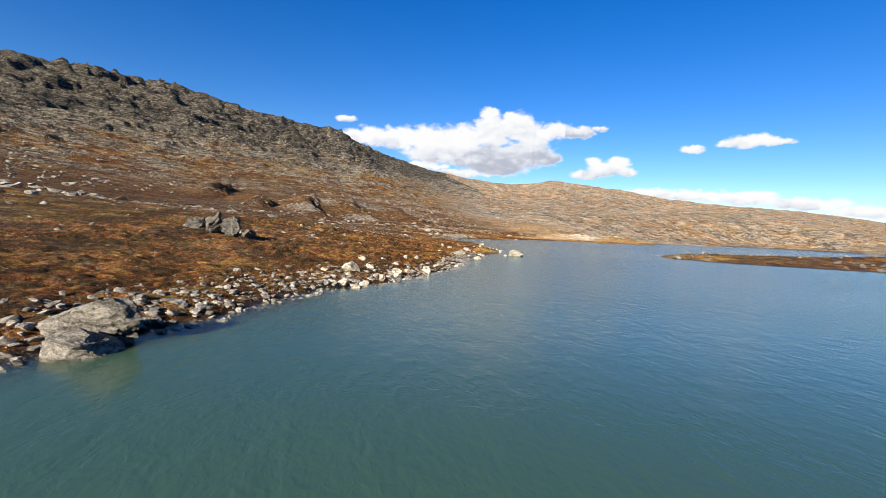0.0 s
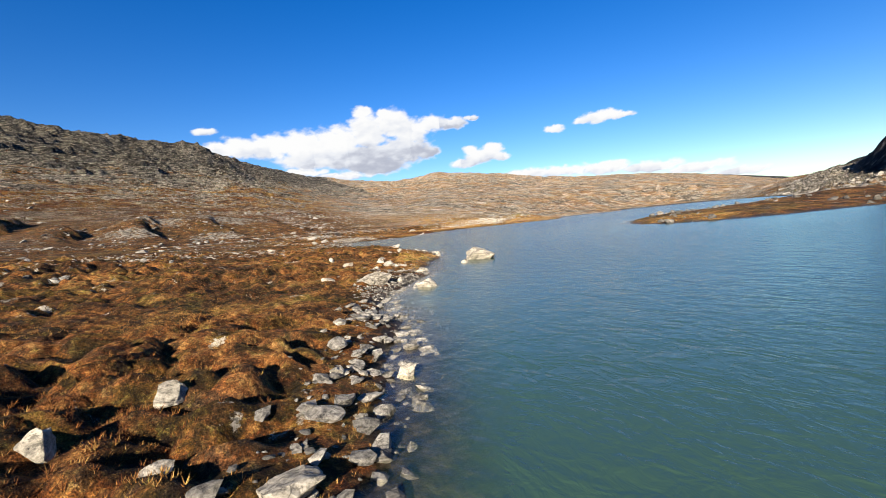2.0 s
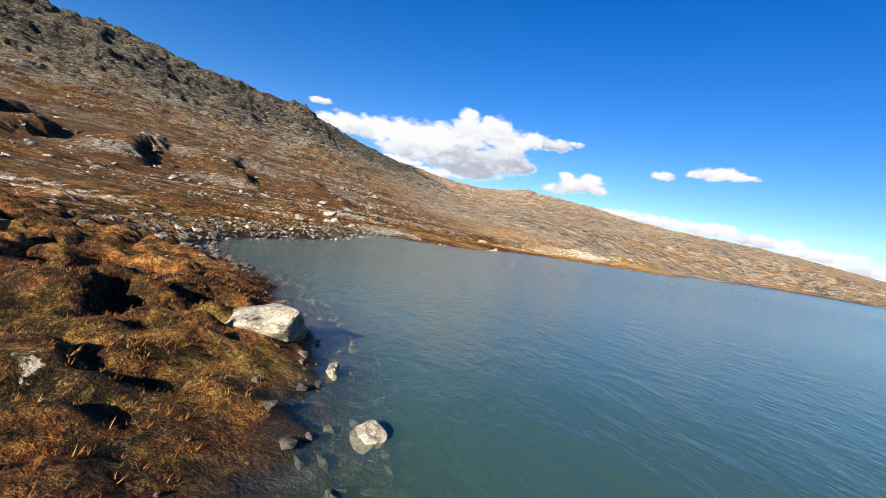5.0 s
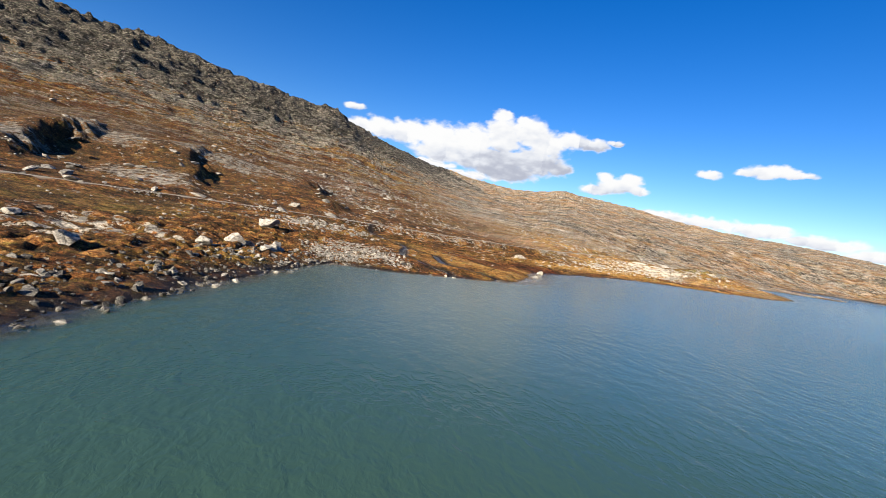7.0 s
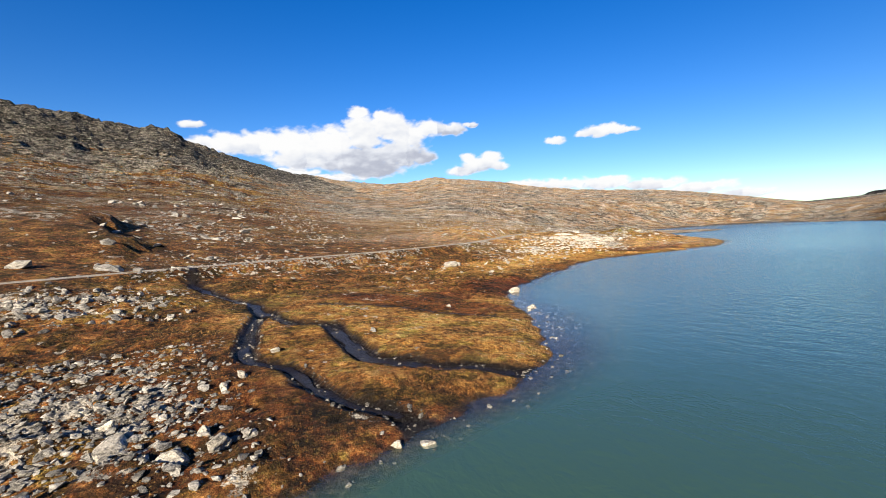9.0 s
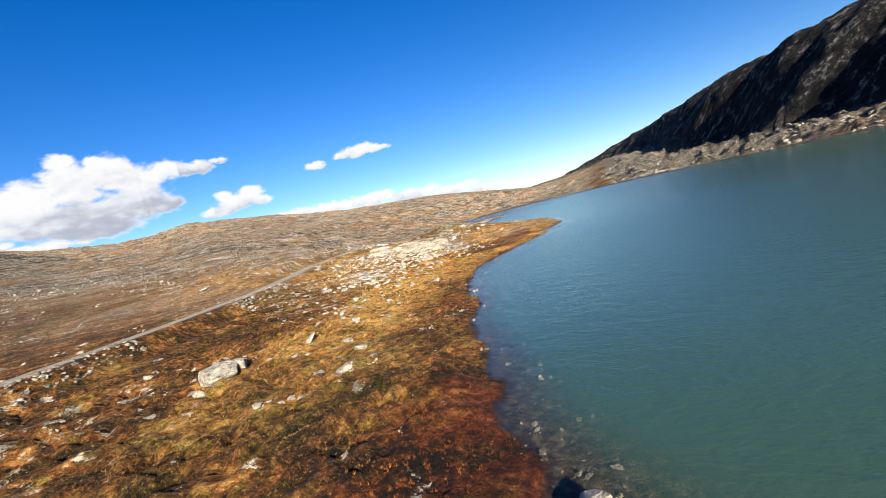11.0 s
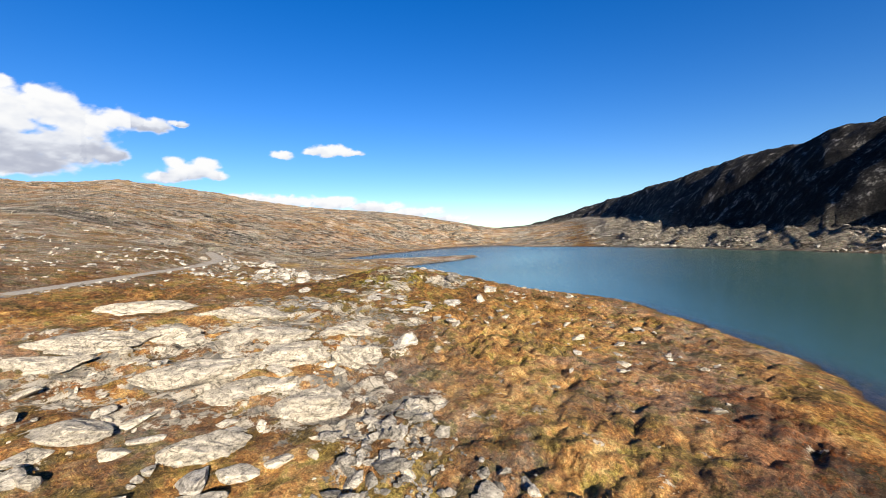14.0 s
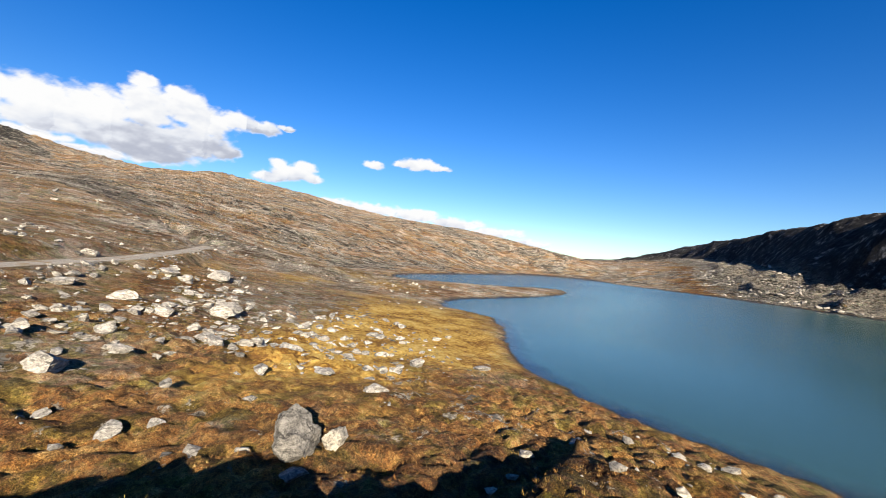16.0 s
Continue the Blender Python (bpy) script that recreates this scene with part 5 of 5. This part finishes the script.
big, rest = split(scatter(9000, (160, 334, 235, 410), (0.16, 1.25), 41, off_road(lambda x, y: within(190, 366, 24, 20, 30, 3.0)(x, y) * np.clip(0.4 + 1.4 * fbm(x / 5, y / 5, 2, 94), 0.03, 1))), 150)
stone_things("moor_boulder", "tumbled pale boulder on yellow moor", "boulders on the yellow moor", *big, 64, TALUS, flat=0.62)
stone_field("boulder_scatter", "small pale stones between the boulders", *rest, 41, TALUS, flat=0.5)
stone_field("terrace_rocks", "broken rocks on the terrace under the shaded mountain", *scatter(34000, (130, 90, 720, 520), (0.6, 3.6), 42,
            lambda x, y: (shore_distance(x, y) > 1) * np.clip(0.25 + 1.3 * fbm(x / 22, y / 22, 3, 88), 0, 0.95) * (np.abs(sided(x, y, FOOT) + 42) < 36)), 42, TALUS, flat=0.6)
stone_field("peninsula_stones", "grey stones on the low straw-coloured peninsula", *scatter(6000, (76, 60, 300, 230), (0.3, 2.0), 45,
            lambda x, y: (shore_distance(x, y) > -0.5) * np.clip(0.16 + fbm(x / 16, y / 16, 3, 86), 0, 0.8)), 45, SLATE)
stone_field("hill_rocks", "pale boulders strewn over the hillside", *scatter(16000, (60, 330, 420, 900), (0.5, 2.2), 43,
            lambda x, y: (shore_distance(x, y) > 45) * np.clip(0.2 + 1.1 * fbm(x / 50, y / 50, 3, 89), 0, 0.6) * (sided(x, y, FOOT) < -90)), 43, TALUS, flat=0.32)
stone_field("hill_rocks", "dark broken boulders strewn over the craggy hillside", *scatter(26000, (-360, 60, 60, 900), (0.5, 3.0), 46,
            lambda x, y: (shore_distance(x, y) > 45) * np.clip(0.15 + 1.1 * fbm(x / 40, y / 40, 3, 90), 0, 0.7)), 46, TALUS, flat=0.42)
# the road's edge is built up of laid stones
def build_road_edge():
    pts = np.array(ROAD, float)
    seg = np.hypot(*np.diff(pts, axis=0).T)
    runs = np.r_[0, np.cumsum(seg)]
    rng = np.random.default_rng(44)
    s = rng.uniform(20, runs[-1] - 40, 4400)
    x, y = np.interp(s, runs, pts[:, 0]), np.interp(s, runs, pts[:, 1])
    dx, dy = np.interp(s + 1, runs, pts[:, 0]) - x, np.interp(s + 1, runs, pts[:, 1]) - y
    s = s[(fbm(s / 7, 0 * s, 2, 96) > -0.12) & ((x < 122) | (rng.random(len(s)) < 0.2))]
    x, y = np.interp(s, runs, pts[:, 0]), np.interp(s, runs, pts[:, 1])
    dx, dy = np.interp(s + 1, runs, pts[:, 0]) - x, np.interp(s + 1, runs, pts[:, 1]) - y
    off = rng.uniform(1.7, 4.3, len(s))
    n = np.hypot(dx, dy)
    stone_field("road_wall", "dry-laid pale stones holding the gravel road", x + dy / n * off, y - dx / n * off, rng.uniform(0.18, 0.5, len(s)), 44, TALUS, flat=0.6)


build_road_edge()


# ---- grass ----
def tussock_field(name, label, count, area, keep, size, seed, blades=9):
    """Low tussocks of arching blades and twigs, past counting, in one mesh."""
    rng = np.random.default_rng(seed)
    x, y = rng.uniform(area[0], area[2], count), rng.uniform(area[1], area[3], count)
    ok = rng.random(count) < keep(x, y)
    x, y = x[ok], y[ok]
    z, d, rd, _, q = land(x, y)
    wet = np.minimum(line_distance(x, y, STREAM)[0] - 1.0, line_distance(x, y, BROOK)[0] - 0.8)
    zone = zones(x, y, z, d, rd, q)
    ok = (d > 0.15) & (rd > 2.2) & (wet > 0) & (zone["wet"] < 0.5) & (rng.random(len(x)) > rocky(x, y) * 1.3)
    x, y, z = x[ok], y[ok], z[ok]
    n = len(x)
    wide = size * rng.uniform(0.5, 1.25, n) 
    turn = rng.uniform(0, 6.28, n)
    verts = np.empty((n, blades, 3, 3))
    for k in range(blades):
        a = turn + k * 2 * np.pi / blades + rng.normal(0, 0.3, n)
        ca, sa = np.cos(a), np.sin(a)
        start, reach, rise = wide * rng.uniform(0.0, 0.5, n), wide * rng.uniform(0.6, 1.2, n), wide * rng.uniform(0.3, 0.75, n)
        w = wide * rng.uniform(0.025, 0.06, n) + 0.003
        bx, by = x + ca * start, y + sa * start
        verts[:, k, 0] = np.stack([bx - sa * w, by + ca * w, z - 0.03 + 0.12 * wide], 1)
        verts[:, k, 1] = np.stack([bx + sa * w, by - ca * w, z - 0.03 + 0.12 * wide], 1)
        verts[:, k, 2] = np.stack([x + ca * reach, y + sa * reach, z + rise], 1)
    me = tri_mesh(name, verts.reshape(-1, 3), np.arange(n * blades * 3).reshape(-1, 3), GRASS)
    for key in ("rust", "straw", "moss", "gold"):
        me.attributes.new(key, "FLOAT", "POINT").data.foreach_set("value", np.repeat(zone[key][ok], blades * 3).astype(np.float32))
    return tagged(new(name, me), label, "grass", kind="stuff")


def along_flight(lo, hi):
    """Chance that fades with the distance from the line flown over the ground."""
    line = [e[:2] for _, e, _, _ in PATH]
    return lambda x, y: 1 - step01(line_distance(x, y, line)[0], lo, hi)


def sward(lo, hi):
    near = along_flight(lo, hi)
    return lambda x, y: near(x, y) * np.clip(0.55 + 1.2 * fbm(x / 3.0, y / 3.0, 2, 101), 0.05, 1)


tussock_field("moor_grass", "tawny autumn grass and heather tussocks on the lakeside point", 260000, (-24, 24, 36, 140), sward(8, 22), 0.115, 51, 8)
tussock_field("moor_grass", "rusty sedge tussocks on the boggy delta", 170000, (34, 212, 120, 290), sward(13, 32), 0.11, 53, 8)
tussock_field("moor_grass", "straw-coloured tussock grass on the knoll shore", 310000, (96, 264, 235, 365), sward(10, 24), 0.115, 54, 8)
